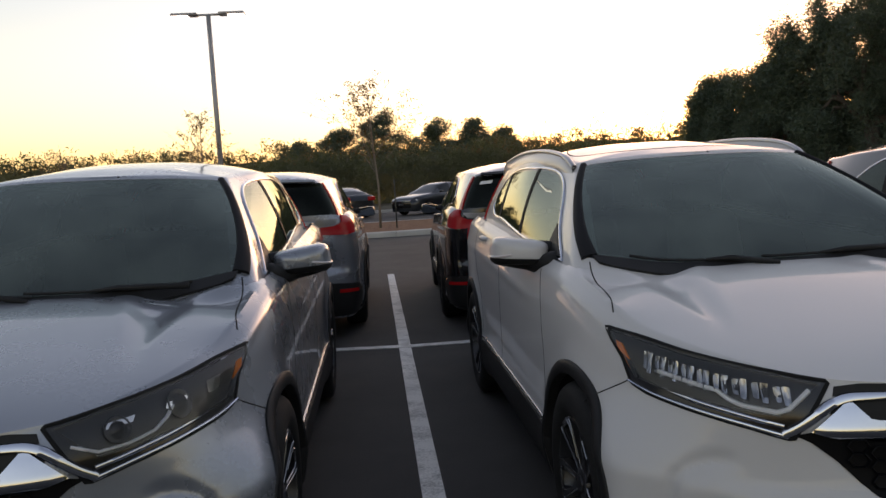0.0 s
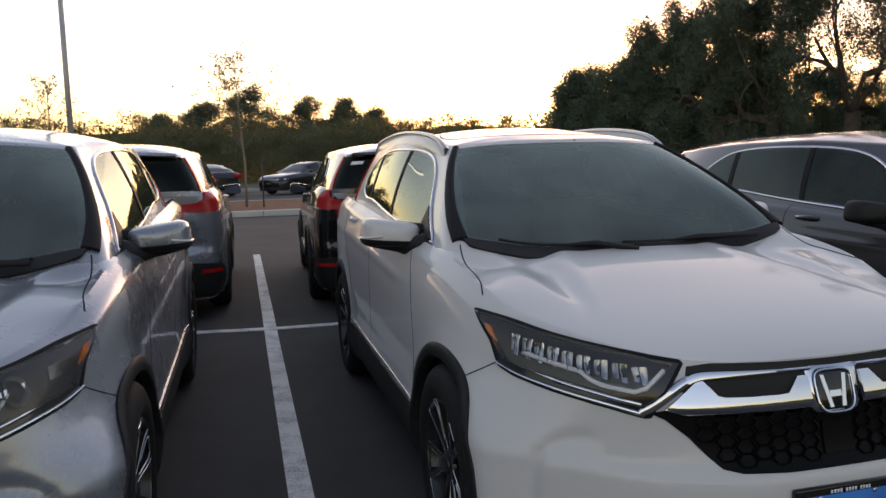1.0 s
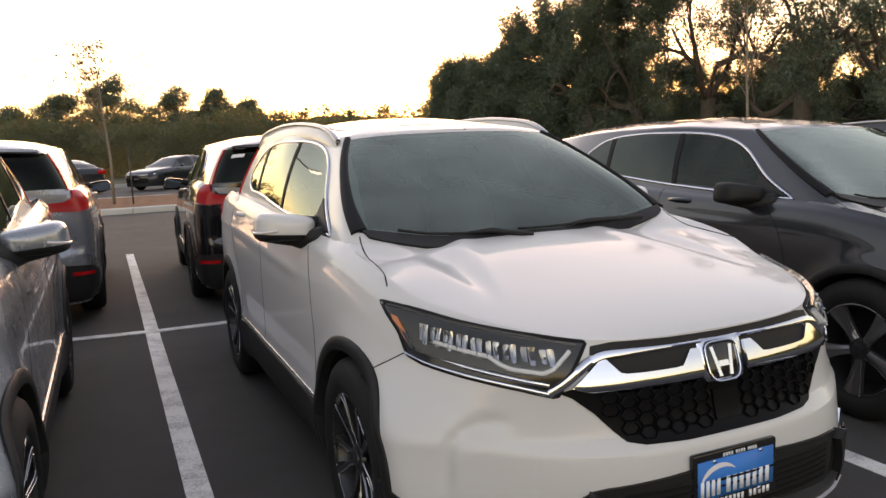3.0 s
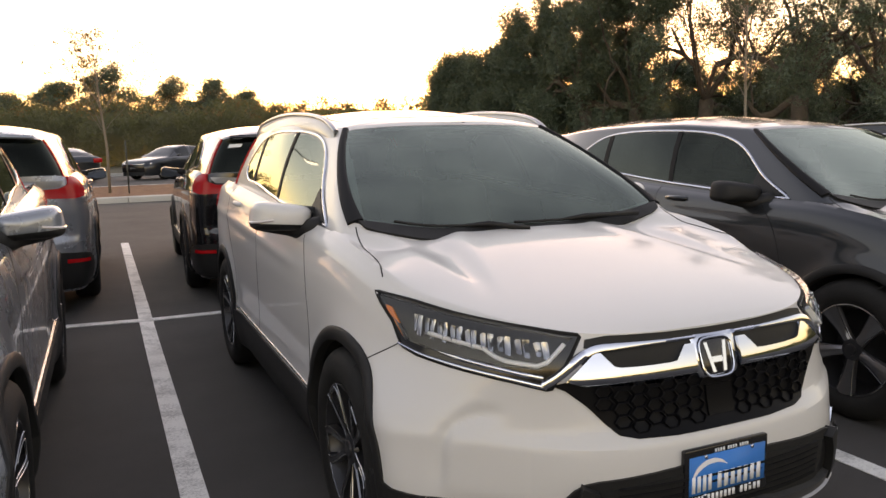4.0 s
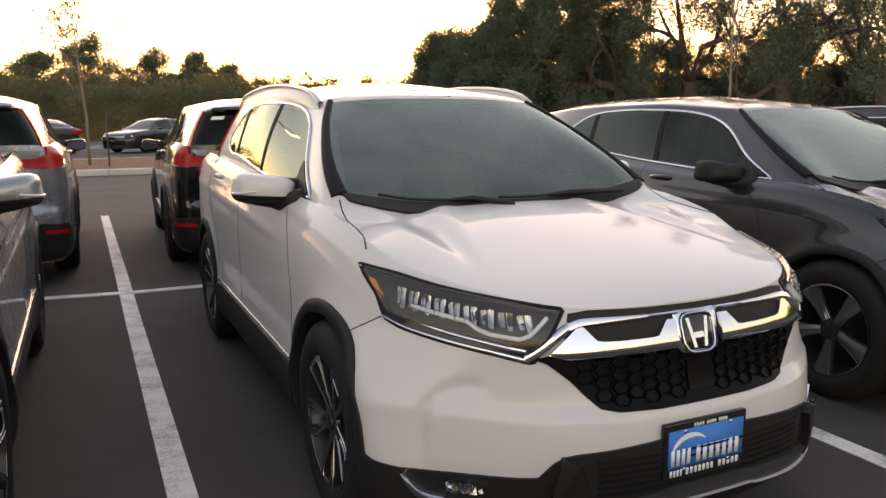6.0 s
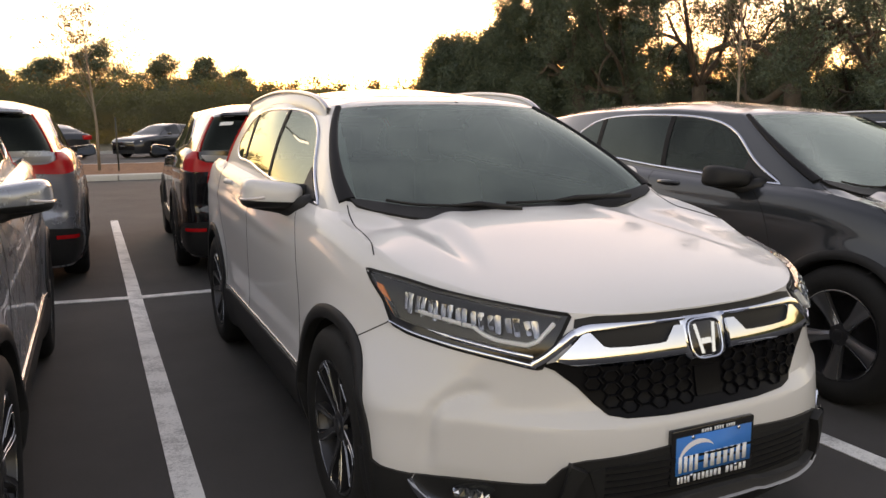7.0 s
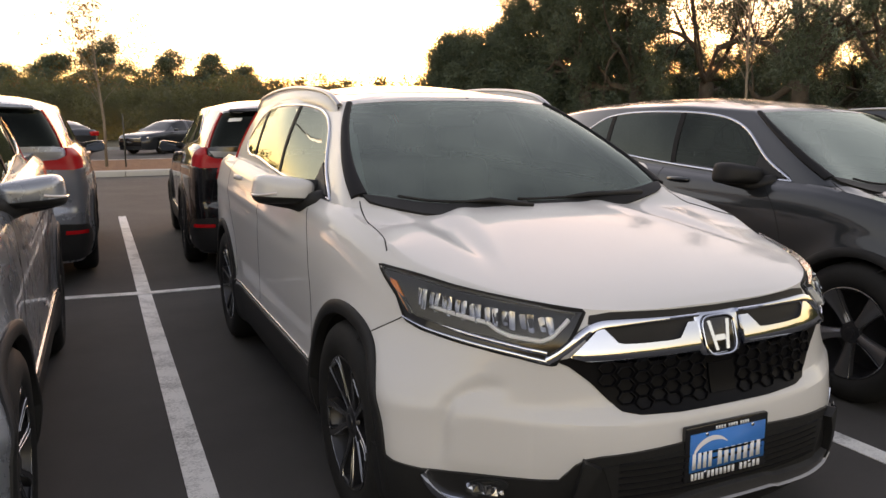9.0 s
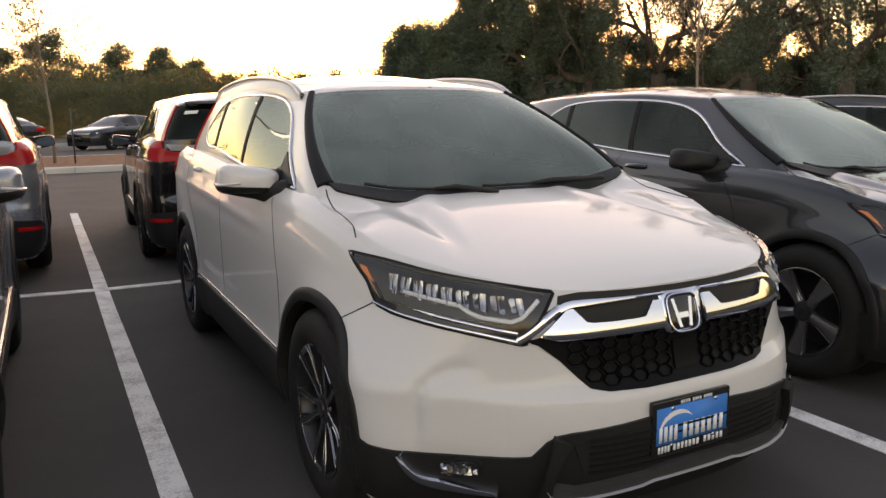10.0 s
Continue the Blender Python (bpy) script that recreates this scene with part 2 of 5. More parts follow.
def hood_z(x, y):
    """The bonnet: a shallow dome, a sunk facet on either side of it that narrows forwards, and raised rear corners."""
    x, y = abs(x), min(y, 1.35)
    z = HOOD_C(min(y, 1.14)) - 0.030 * (x / 0.79) ** 2 - 0.014 * (x / 0.79) ** 6
    dome = min(.55, max(.28, .34 + .27 * (1.12 - y)))
    outer = max(.573 + .106 * (y - .946), dome + .05)
    w = outer - dome
    sunk = step01(dome - .03, dome + .5 * w, x) * (1 - step01(dome + .55 * w, outer + .03, x))
    crest = .007 * math.exp(-((x - dome) / .05) ** 2)
    corner = step01(outer - .10, .70, x) * step01(1.02, 1.22, y)
    return z + step01(.36, 1.0, y) * (crest - .022 * sunk * (1 - .65 * step01(.92, 1.15, y))) + .068 * corner


def rim_point(s):
    s = float(s)
    (x, y), = RIM(s)
    (x2, y2), = RIM(s + 1e-3)
    (x1, y1), = RIM(s - 1e-3)
    t = Vector((x2 - x1, y2 - y1, 0)).normalized()
    n = Vector((t.y, -t.x, 0))
    front = step01(.50, .80, y)
    z = hood_z(x, y) * (1 - front) + BELT(y) * front
    if y > 4.2:
        z += (1.19 - z) * step01(4.25, 4.5, y)
    return x, y, z, n


def flank_point(s, v):
    x, y, zr, n = rim_point(s)
    z = .20 + (zr - .20) * v
    wf, wr, ws = max(0.0, -n.y) ** 2, max(0.0, n.y) ** 2, n.x ** 2
    zs = z + (1.06 - zr) * step01(.55, zr, z)
    zf = z + (.876 - zr) * step01(.6, zr, z) * wf
    o = ws * OFF_SIDE(zs) + wf * OFF_FRONT(zf) + wr * OFF_REAR(z)
    o -= .022 * ws * step01(zr - .06, zr, z) ** 2
    # shoulder crease, and the folded corner of the bumper
    o += .007 * ws * math.exp(-((zs - .90) / .022) ** 2) * step01(1.5, 1.9, y)
    if 1.2 < s < 2.1 and z < .70:
        o += .006 * (1 - step01(1.55, 1.72, s + max(0, z - .55) * 2.2)) * (1 - step01(.60, .72, z)) * step01(1.1, 1.5, s) * step01(.40, .46, z)
        stem = math.exp(-((s - 1.655 + 5 * max(0, z - .54) ** 2) / .040) ** 2) * step01(.40, .50, z) * (1 - step01(.61, .645, z))
        arm = math.exp(-((z - .668 + .9 * max(0, s - 1.40) ** 2) / .023) ** 2) * step01(1.28, 1.46, s) * (1 - step01(1.56, 1.70, s))
        o -= .010 * max(stem, arm)
    o += .100 * math.exp(-((s - 1.98) / .45) ** 2) * (1 - step01(.58, .82, z))
    # flared lips over the wheels
    for ay in (FRONT_AXLE, REAR_AXLE):
        d = y - ay
        if abs(d) < .75:
            r = math.hypot(d, z - HUB_Z)
            o += .020 * ws * math.exp(-((r - .40) / .075) ** 2) * (1 - step01(.84, .95, z))
    return Vector((x, y, z)) + n * o


GLASS_T = [0, 1, 1.7, 2.1, 2.6, 3.5, 4.5, 5.5, 6.2, 6.7, 7.2, 8]
GLASS_B = spline(GLASS_T, [(0, 1.15), (.40, 1.162), (.73, 1.205), (.785, 1.31), (.800, 1.66), (.782, 2.4), (.762, 3.1), (.738, 3.8), (.70, 4.2), (.63, 4.38), (.40, 4.475), (0, 4.50)])
GLASS_U = spline(GLASS_T, [(0, 1.925), (.32, 1.935), (.53, 1.965), (.560, 2.01), (.564, 2.2), (.609, 2.7), (.605, 3.2), (.58, 3.8), (.54, 4.12), (.47, 4.27), (.25, 4.36), (0, 4.38)])
GLASS_ZB = hermite([0, 1, 1.7, 2.1, 2.6], [1.068, 1.079, 1.128, 1.128, 1.104])
GLASS_ZU = hermite(GLASS_T, [1.548, 1.543, 1.528, 1.527, 1.540, 1.565, 1.565, 1.545, 1.525, 1.520, 1.525, 1.53])
ROOF_C = hermite([1.92, 2.2, 2.7, 3.3, 3.9, 4.2, 4.40], [1.548, 1.598, 1.640, 1.645, 1.622, 1.595, 1.555])


def glass_point(t, v):
    t, v = float(t), float(v)
    (xb, yb), = GLASS_B(t)
    (xu, yu), = GLASS_U(t)
    k = step01(2.0, 2.6, t)
    zb = GLASS_ZB(min(t, 2.6)) * (1 - k) + (BELT(yb) - .012) * k
    if yb > 4.1:
        zb += (1.195 - zb) * step01(4.2, 4.45, yb)
    zu = GLASS_ZU(t)
    p = Vector((xb, yb, zb)).lerp(Vector((xu, yu, zu)), v)
    out = Vector((xb, (yb - 2.9) * .35, 0)).normalized()
    side = step01(1.5, 2.3, t) * (1 - step01(6.4, 7.0, t))
    bow = .022 - .008 * side
    p += out * bow * 4 * v * (1 - v)
    p.z += (1 - side) * .012 * 4 * v * (1 - v)
    if t > 6.2:
        p.y += .10 * step01(6.2, 7, t) * math.exp(-((v - 1) / .14) ** 2)
    return p


def shell_half():
    bm = bmesh.new()
    ss = np.concatenate([np.linspace(0, 2.4, 190), np.linspace(2.4, 9.2, 210)[1:]])
    s1 = float(ss[np.argmin(abs(ss - 3.62))])
    vv = np.linspace(0, 1, 68)
    grid_into(bm, [[flank_point(s, v) for v in vv] for s in ss], True)
    # hood: rows from the rim to the middle
    rows = []
    for s in ss[ss <= s1]:
        rp = flank_point(s, 1)
        xr, yr, zr = rp
        yc = .095 + (1.16 - .095) * (s / s1) ** 1.25 if s < s1 else 1.16
        yc = min(yc, yr)
        row = []
        for m in np.linspace(0, 1, 48):
            x = xr * m
            y = yc + (yr - yc) * m ** 2
            hz = hood_z(x, y)
            z = hz + (zr - hood_z(xr, yr)) * m ** 13
            row.append((x, y, z))
        rows.append(row)
    grid_into(bm, rows)
    # shoulder strip between the flank and the glass house
    rows = []
    for s in ss[ss >= s1]:
        rp = flank_point(s, 1)
        gp = glass_point(float(np.interp(s, (s1, 4.22, 9.2), (2.12, 2.6, 8))), -.05)
        rows.append([rp.lerp(gp, q) - Vector((0, 0, .006 * q)) for q in np.linspace(0, 1.25, 5)])
    grid_into(bm, rows, True)
    ts = np.concatenate([np.linspace(0, 3, 72), np.linspace(3, 8, 130)[1:]])
    vv = np.concatenate([[-.12, -.06], np.linspace(0, 1, 36)])
    grid_into(bm, [[glass_point(t, v) for v in vv] for t in ts], True)
    rows = []
    for t in ts:
        gp = glass_point(t, 1)
        yc = 1.925 + (gp.y - 1.925) if 2.6 < t < 6.2 else gp.y
        if t <= 2.6:
            yc = 1.925 + (2.20 - 1.925) * (t / 2.6) ** 2
        elif t >= 6.2:
            yc = 4.12 + .35 * ((t - 6.2) / 1.8) ** .8 if t < 8 else gp.y
            yc = min(yc, 4.12 + (glass_point(8, 1).y - 4.12) * (t - 6.2) / 1.8)
        zc = ROOF_C(yc)
        row = []
        for m in np.linspace(0, 1, 16):
            row.append((gp.x * m, yc + (gp.y - yc) * m ** 2, zc + (gp.z - zc) * m ** 2.6))
        rows.append(row)
    grid_into(bm, rows)
    return bm


def mirrored(bm):
    """The other half, across x = 0."""
    geom = bm.verts[:] + bm.edges[:] + bm.faces[:]
    made = bmesh.ops.duplicate(bm, geom=geom)["geom"]
    vs = [g for g in made if isinstance(g, bmesh.types.BMVert)]
    for v in vs:
        v.co.x = -v.co.x
    bmesh.ops.reverse_faces(bm, faces=[g for g in made if isinstance(g, bmesh.types.BMFace)])
    return bm


def full_shell():
    bm = mirrored(shell_half())
    bmesh.ops.remove_doubles(bm, verts=bm.verts[:], dist=.0015)
    bmesh.ops.dissolve_degenerate(bm, dist=.0005, edges=bm.edges[:])
    return bm


SHELL = full_shell()
S_TABLE = np.array([(s, *RIM(s)[0]) for s in np.linspace(0, 9.2, 921)])


def s_at_y(y):
    """The outline's parameter at a distance along the flank."""
    k = (S_TABLE[:, 0] > 1.0) & (S_TABLE[:, 0] < 8.4)
    return float(np.interp(y, S_TABLE[k, 2], S_TABLE[k, 0]))


def flank_map(s, z):
    """A place on the outer skin and its normal; a minus on s is the other side."""
    sg, s = (-1 if s < 0 else 1), abs(s)

    def at(s, z):
        zr = rim_point(max(s, 0))[2]
        p = flank_point(s, (z - .2) / (zr - .2))
        return p
    p = at(s, z)
    ds = at(min(s + .02, 9.2), z) - at(max(s - .02, 0), z)
    dz = at(s, z + .012) - at(s, z - .012)
    n = ds.cross(dz).normalized()
    if s < .03:
        n = Vector((0, n.y, n.z)).normalized()
    return Vector((sg * p.x, p.y, p.z)), Vector((sg * n.x, n.y, n.z))


def side_map(y, z):
    want = y
    for _ in range(10):
        s = s_at_y(want)
        want += y - flank_point(s, (z - .2) / (rim_point(s)[2] - .2)).y
    return flank_map(s_at_y(want), z)


def glass_map(t, v):
    sg, t = (-1 if t < 0 else 1), abs(t)
    p = glass_point(t, v)
    dt = glass_point(min(t + .02, 8), v) - glass_point(max(t - .02, 0), v)
    dv = glass_point(t, v + .01) - glass_point(t, v - .01)
    n = dt.cross(dv).normalized()
    if t < .03 or t > 7.97:
        n = Vector((0, n.y, n.z)).normalized()
    return Vector((sg * p.x, p.y, p.z)), Vector((sg * n.x, n.y, n.z))


def pane_map(y, z):
    """The glass house's side by its distance along the car and its height."""
    t, v = 4.0, .5
    for _ in range(14):
        p = glass_point(t, v)
        ey, ez = y - p.y, z - p.z
        if abs(ey) + abs(ez) < 1e-4:
            break
        pt, pv = glass_point(t + .01, v), glass_point(t, v + .01)
        a, b, c, d = (pt.y - p.y) / .01, (pv.y - p.y) / .01, (pt.z - p.z) / .01, (pv.z - p.z) / .01
        det = a * d - b * c
        t = min(7.2, max(1.75, t + .9 * (ey * d - b * ez) / det))
        v = min(1.05, max(-.05, v + .9 * (a * ez - c * ey) / det))
    return glass_map(t, v)


SKIN = BVHTree.FromBMesh(SHELL)


def hood_map(x, y):
    """Straight down on to the bonnet."""
    p, n, _, _ = SKIN.ray_cast(Vector((x, y, 2.5)), Vector((0, 0, -1)))
    return p, n if n.z > 0 else -n


# ---- pieces laid on the skin ----
def panel(poly, where, lift=.003, thick=.012, step=.05, ratio=1.0, sides=(1,)):
    """A plate of any outline that follows the skin; step is the cell in both coordinates (the second times ratio)."""
    bm = bmesh.new()
    for sg in sides:
        b2 = bmesh.new()
        b2.faces.new([b2.verts.new((a, b, 0)) for a, b in poly])
        for ax, st in ((0, step), (1, step * ratio)):
            lo, hi = min(p[ax] for p in poly), max(p[ax] for p in poly)
            k = math.floor(lo / st) + 1
            while k * st < hi - 1e-6:
                co, no = [0, 0, 0], [0, 0, 0]
                co[ax], no[ax] = k * st, 1
                bmesh.ops.bisect_plane(b2, geom=b2.verts[:] + b2.edges[:] + b2.faces[:], plane_co=co, plane_no=no, dist=1e-6)
                k += 1
        b2.verts.index_update()
        top, low = [], []
        for v in b2.verts:
            p, n = where(v.co.x, v.co.y)
            if sg < 0:
                p, n = Vector((-p.x, p.y, p.z)), Vector((-n.x, n.y, n.z))
            top.append(bm.verts.new(p + n * lift))
            low.append(p + n * (lift - thick))
        for f in b2.faces:
            bm.faces.new([top[v.index] for v in f.verts])
        lows = {}
        for e in b2.edges:
            if e.is_boundary:
                i, j = e.verts[0].index, e.verts[1].index
                for q in (i, j):
                    if q not in lows:
                        lows[q] = bm.verts.new(low[q])
                bm.faces.new((top[i], top[j], lows[j], lows[i]))
        b2.free()
    bmesh.ops.recalc_face_normals(bm, faces=bm.faces[:])
    sharp(bm)
    return bm


def sharp(bm, angle=40):
    for e in bm.edges:
        if len(e.link_faces) == 2 and e.calc_face_angle(0) > radians(angle):
            e.smooth = False


def resample(pts, n, closed=False, smooth=True):
    pts = list(pts) + ([pts[0]] if closed else [])
    d = np.concatenate([[0], np.cumsum([math.dist(a, b) for a, b in zip(pts, pts[1:])])])
    ts = np.linspace(0, d[-1], n)
    if smooth and len(pts) > 2:
        return [tuple(p) for p in spline(d, pts)(ts)]
    return [tuple(float(np.interp(t, d, [p[k] for p in pts])) for k in range(2)) for t in ts]


def ribbon(pts, where, width, height=.004, n=60, sides=(1,), closed=False, smooth=True, sunk=.004, dome=True):
    """A moulding along a line on the skin; width in metres, a number or one for each end."""
    line = resample(pts, n, closed, smooth)
    bm = bmesh.new()
    for sg in sides:
        base = [where(*p) for p in line]
        rows = []
        for i, (p, nn) in enumerate(base):
            a, b = base[max(i - 1, 0)][0], base[min(i + 1, n - 1)][0]
            if closed and i in (0, n - 1):
                a, b = base[n - 2][0], base[1][0]
            side = nn.cross((b - a).normalized()).normalized()
            w = width if not isinstance(width, (list, tuple)) else float(np.interp(i / (n - 1), np.linspace(0, 1, len(width)), width))
            prof = ((-.5, -sunk), (-.5, height * .5), (-.36, height), (0, height * 1.15), (.36, height), (.5, height * .5), (.5, -sunk)) if dome else ((-.5, -sunk), (-.5, height), (.5, height), (.5, -sunk))
            row = [p + side * w * q + nn * h for q, h in prof]
            rows.append([Vector((sg * v.x, v.y, v.z)) for v in row])
        grid_into(bm, rows)
        if not closed:
            for r in (rows[0], rows[-1]):
                bm.faces.new([bm.verts.new(v) for v in r])
    bmesh.ops.remove_doubles(bm, verts=bm.verts[:], dist=1e-5)
    bmesh.ops.recalc_face_normals(bm, faces=bm.faces[:])
    sharp(bm, 50)
    return bm


def arc(cy, cz, r, a0, a1, n=24):
    return [(cy + r * math.cos(radians(a0 + (a1 - a0) * k / n)), cz + r * math.sin(radians(a0 + (a1 - a0) * k / n))) for k in range(n + 1)]


def inside(poly, x, y):
    hit = False
    for (x0, y0), (x1, y1) in zip(poly, poly[1:] + poly[:1]):
        if (y0 > y) != (y1 > y) and x < (x1 - x0) * (y - y0) / (y1 - y0) + x0:
            hit = not hit
    return hit

# ---- the crossover's parts, built once and shared by all of them ----
DLO = [(1.42, 1.112), (1.54, 1.168), (1.67, 1.236), (1.78, 1.312), (1.90, 1.392), (2.08, 1.465), (2.34, 1.510), (2.7, 1.527), (3.15, 1.52), (3.42, 1.478), (3.58, 1.395), (3.66, 1.310), (3.56, 1.252), (3.3, 1.228), (2.76, 1.19), (2.2, 1.152), (1.75, 1.124), (1.55, 1.114)]
HOOD_GAP = [(.738, 1.205), (.747, 1.16), (.756, 1.08), (.764, .93), (.774, .84), (.790, .765)]
MESHES = {}


def split_shell():
    """The skin cut into bonnet, doors, tailgate and the rest, with wheel, window and windshield openings."""
    bm = SHELL.copy()
    gx = hermite([y for x, y in HOOD_GAP[::-1]], [x for x, y in HOOD_GAP[::-1]])
    dlo = resample(DLO, 90, True)
    dead, kind = [], {}
    for f in bm.faces:
        c = f.calc_center_median()
        r = min(math.hypot(c.y - FRONT_AXLE, c.z - HUB_Z), math.hypot(c.y - REAR_AXLE, c.z - HUB_Z))
        ax = abs(c.x)
        if r < .385 and ax > .6 and c.z < 1:
            dead.append(f)
        elif 1.38 < c.y < 3.8 and c.z > 1.1 and f.normal.z < .75 and f.normal.y > -.55 and abs(f.normal.x) > .4 and inside(dlo, c.y, c.z):
            dead.append(f)
        elif c.z > 1.04 and c.y < 2.05 and f.normal.y < -.3 and f.normal.z > .2 and f.normal.z < .93 and SHIELD(c):
            dead.append(f)
        elif c.z > 1.2 and c.y > 4.0 and f.normal.y > .4 and BACKLIGHT(c):
            dead.append(f)
        elif f.normal.z > .5 and c.y < 1.4 and c.z < 1.17 and ax < gx(max(c.y, .766)) and c.y < 1.16 + .10 * (ax / .85) ** 2:
            kind[f] = 1
        elif ax > .78 and .44 < c.z < BELT(c.y) - .02 and 1.45 < c.y < 2.47:
            kind[f] = 2 if c.x < 0 else 3
        elif ax > .78 and .44 < c.z < BELT(c.y) - .02 and 2.47 <= c.y < 3.14 + .3 * step01(.5, 1.0, c.z):
            kind[f] = 4 if c.x < 0 else 5
        elif c.y > 4.38 and .62 < c.z < 1.2 and ax < .62:
            kind[f] = 6
    # stray patches go back to the body
    for k in range(2, 6):
        left, best = {f for f, q in kind.items() if q == k}, set()
        while left:
            one, todo = set(), [left.pop()]
            while todo:
                f = todo.pop()
                one.add(f)
                for e in f.edges:
                    for g in e.link_faces:
                        if g in left:
                            left.discard(g)
                            todo.append(g)
            small = min(one, best, key=len)
            best = max(one, best, key=len)
            for f in small:
                kind[f] = 0
    for f in bm.faces:
        f.material_index = kind.get(f, 0)
    bmesh.ops.delete(bm, geom=dead, context="FACES")
    for v in bm.verts:
        if v.is_boundary and abs(v.co.x) > .6 and v.co.z < 1:
            for ay in (FRONT_AXLE, REAR_AXLE):
                d = Vector((0, v.co.y - ay, v.co.z - HUB_Z))
                if .2 < d.length < .43 and v.co.z > .21:
                    v.co += d.normalized() * (.41 - d.length)
    out = {}
    for k, name in enumerate(("body", "hood", "door_fr", "door_fl", "door_rr", "door_rl", "tailgate")):
        b = bm.copy()
        bmesh.ops.delete(b, geom=[f for f in b.faces if f.material_index != k], context="FACES")
        for f in b.faces:
            f.material_index = 0
        bmesh.ops.delete(b, geom=[v for v in b.verts if not v.link_faces], context="VERTS")
        out[name] = b
    bm.free()
    return out


SHIELD_POLY = [(-1.70, .035), (-1.5, .025), (-.8, .02), (0, .015), (.8, .02), (1.5, .025), (1.70, .035), (1.83, .5), (1.74, .90), (1.66, .93), (1.55, .948), (.8, .955), (0, .955), (-.8, .955), (-1.55, .948), (-1.66, .93), (-1.74, .90), (-1.83, .5)]
BACK_POLY = [(6.47, .02), (7.5, -.02), (8, -.02), (8, .95), (7.5, .95), (6.50, .94), (6.45, .5)]


def SHIELD(c):
    return c.y > 1.175 + .12 * c.x ** 2 and abs(c.x) < .555 + (.715 - .555) * (1.51 - c.z) / .4 and 1.078 < c.z < 1.510


def BACKLIGHT(c):
    return abs(c.x) < .55 and 1.215 < c.z < 1.505


def back_map(t, v):
    """Across the tailgate's glass: t from 6 on one side over 8 in the middle to 10 on the other."""
    if t > 8:
        p, n = glass_map(16 - t, v)
        return Vector((-p.x, p.y, p.z)), Vector((-n.x, n.y, n.z))
    return glass_map(t, v)


def rear_map(s, z):
    if s > 9.2:
        p, n = flank_map(18.4 - s, z)
        return Vector((-p.x, p.y, p.z)), Vector((-n.x, n.y, n.z))
    return flank_map(s, z)


def mirror_poly(half):
    """Half an outline, from the middle line out and back, made whole."""
    return half + [(-a, b) for a, b in half[::-1] if abs(a) > 1e-6]


def mirror_cap():
    """The mirror's shell: blunt, swept, with a flat back; split into painted cap and black foot."""
    cap, foot, glassbm, lamp = bmesh.new(), bmesh.new(), bmesh.new(), bmesh.new()

    def pt(a, b, grow=1.0):
        ca, sa, cb, sb = math.cos(a), math.sin(a), math.cos(b), math.sin(b)
        q = lambda c, e: math.copysign(abs(c) ** e, c)
        x, z = q(ca, .42) * q(cb, .65), q(sa, .5) * q(cb, .65)
        y = q(sb, .8)
        px = .925 + .122 * x * grow - .010 * z
        pz = 1.140 + (.060 + .008 * x) * z * grow + .010 * x
        py = 1.705 - .105 * y * grow + .035 * x
        return Vector((px, py, pz))
    rows = [[pt(a, b) for b in np.linspace(-.35, math.pi / 2, 16)] for a in np.linspace(0, 2 * math.pi, 60)]
    for b, side in ((cap, 1), (foot, -1)):
        grid_into(b, rows)
        bmesh.ops.remove_doubles(b, verts=b.verts[:], dist=1e-4)
        bmesh.ops.bisect_plane(b, geom=b.verts[:] + b.edges[:] + b.faces[:], plane_co=(.925, 1.7, 1.114), plane_no=(.06 * side, 0, -side), clear_outer=True, dist=1e-6)
    ring = [pt(a, -.35, .97) for a in np.linspace(0, 2 * math.pi, 40)[:-1]]
    glassbm.faces.new([glassbm.verts.new(p - Vector((0, .012, 0))) for p in ring])
    tube_into(foot, [(1.03, 1.725, 1.096), (.96, 1.710, 1.090), (.89, 1.698, 1.084), (.855, 1.672, 1.078), (.826, 1.620, 1.082), (.795, 1.560, 1.100), (.775, 1.535, 1.125)], [.010, .022, .031, .038, .046, .046, .026], 14)
    tube_into(foot, [(.845, 1.70, 1.152), (.80, 1.69, 1.146), (.755, 1.675, 1.135)], [.034, .036, .038], 14)
    line = [pt(-.16, b, 1.01) for b in np.linspace(-.1, 1.35, 12)]
    tube_into(lamp, line, .006, 6)
    for b in (cap, foot, glassbm, lamp):
        bmesh.ops.recalc_face_normals(b, faces=b.faces[:])
    return cap, foot, glassbm, lamp


def lamp_blocks():
    """The row of small reflectors in a headlamp: hollow facetted cells side by side."""
    bm = bmesh.new()
    rng = random.Random(8)
    for k in range(9):
        u = k / 8
        s, z = 1.95 - .80 * u, .886 - .034 * u
        p, n = flank_map(s, z)
        q, _ = flank_map(s - .09, z - .004)
        along = (q - p)
        up = (Vector((0, 0, 1)) - n * n.z).normalized()
        tall = .031 - .006 * u
        for half, wide, mid in ((0, .20, -.27), (1, .22, .20)):
            rows = []
            for v in (1, .45, -.2, -1):
                row = []
                for i in range(7):
                    h = i / 3 - 1
                    deep = .016 * (1 - h * h) * (1 - .3 * v * v)
                    lean = .20 * (1 - v) / 2
                    c = p + along * (mid + h * wide * (1 - .2 * (1 - v) / 2) + lean - .05) + up * (tall * (v if half else .82 * v + .1)) + n * (.018 - deep + .002 * math.sin(3 * k + 2 * half) + rng.uniform(-.0022, .0022))
                    row.append(c)
                rows.append(row)
            grid_into(bm, rows)
    bmesh.ops.recalc_face_normals(bm, faces=bm.faces[:])
    for e in bm.edges:
        e.smooth = False
    return mirrored(bm)


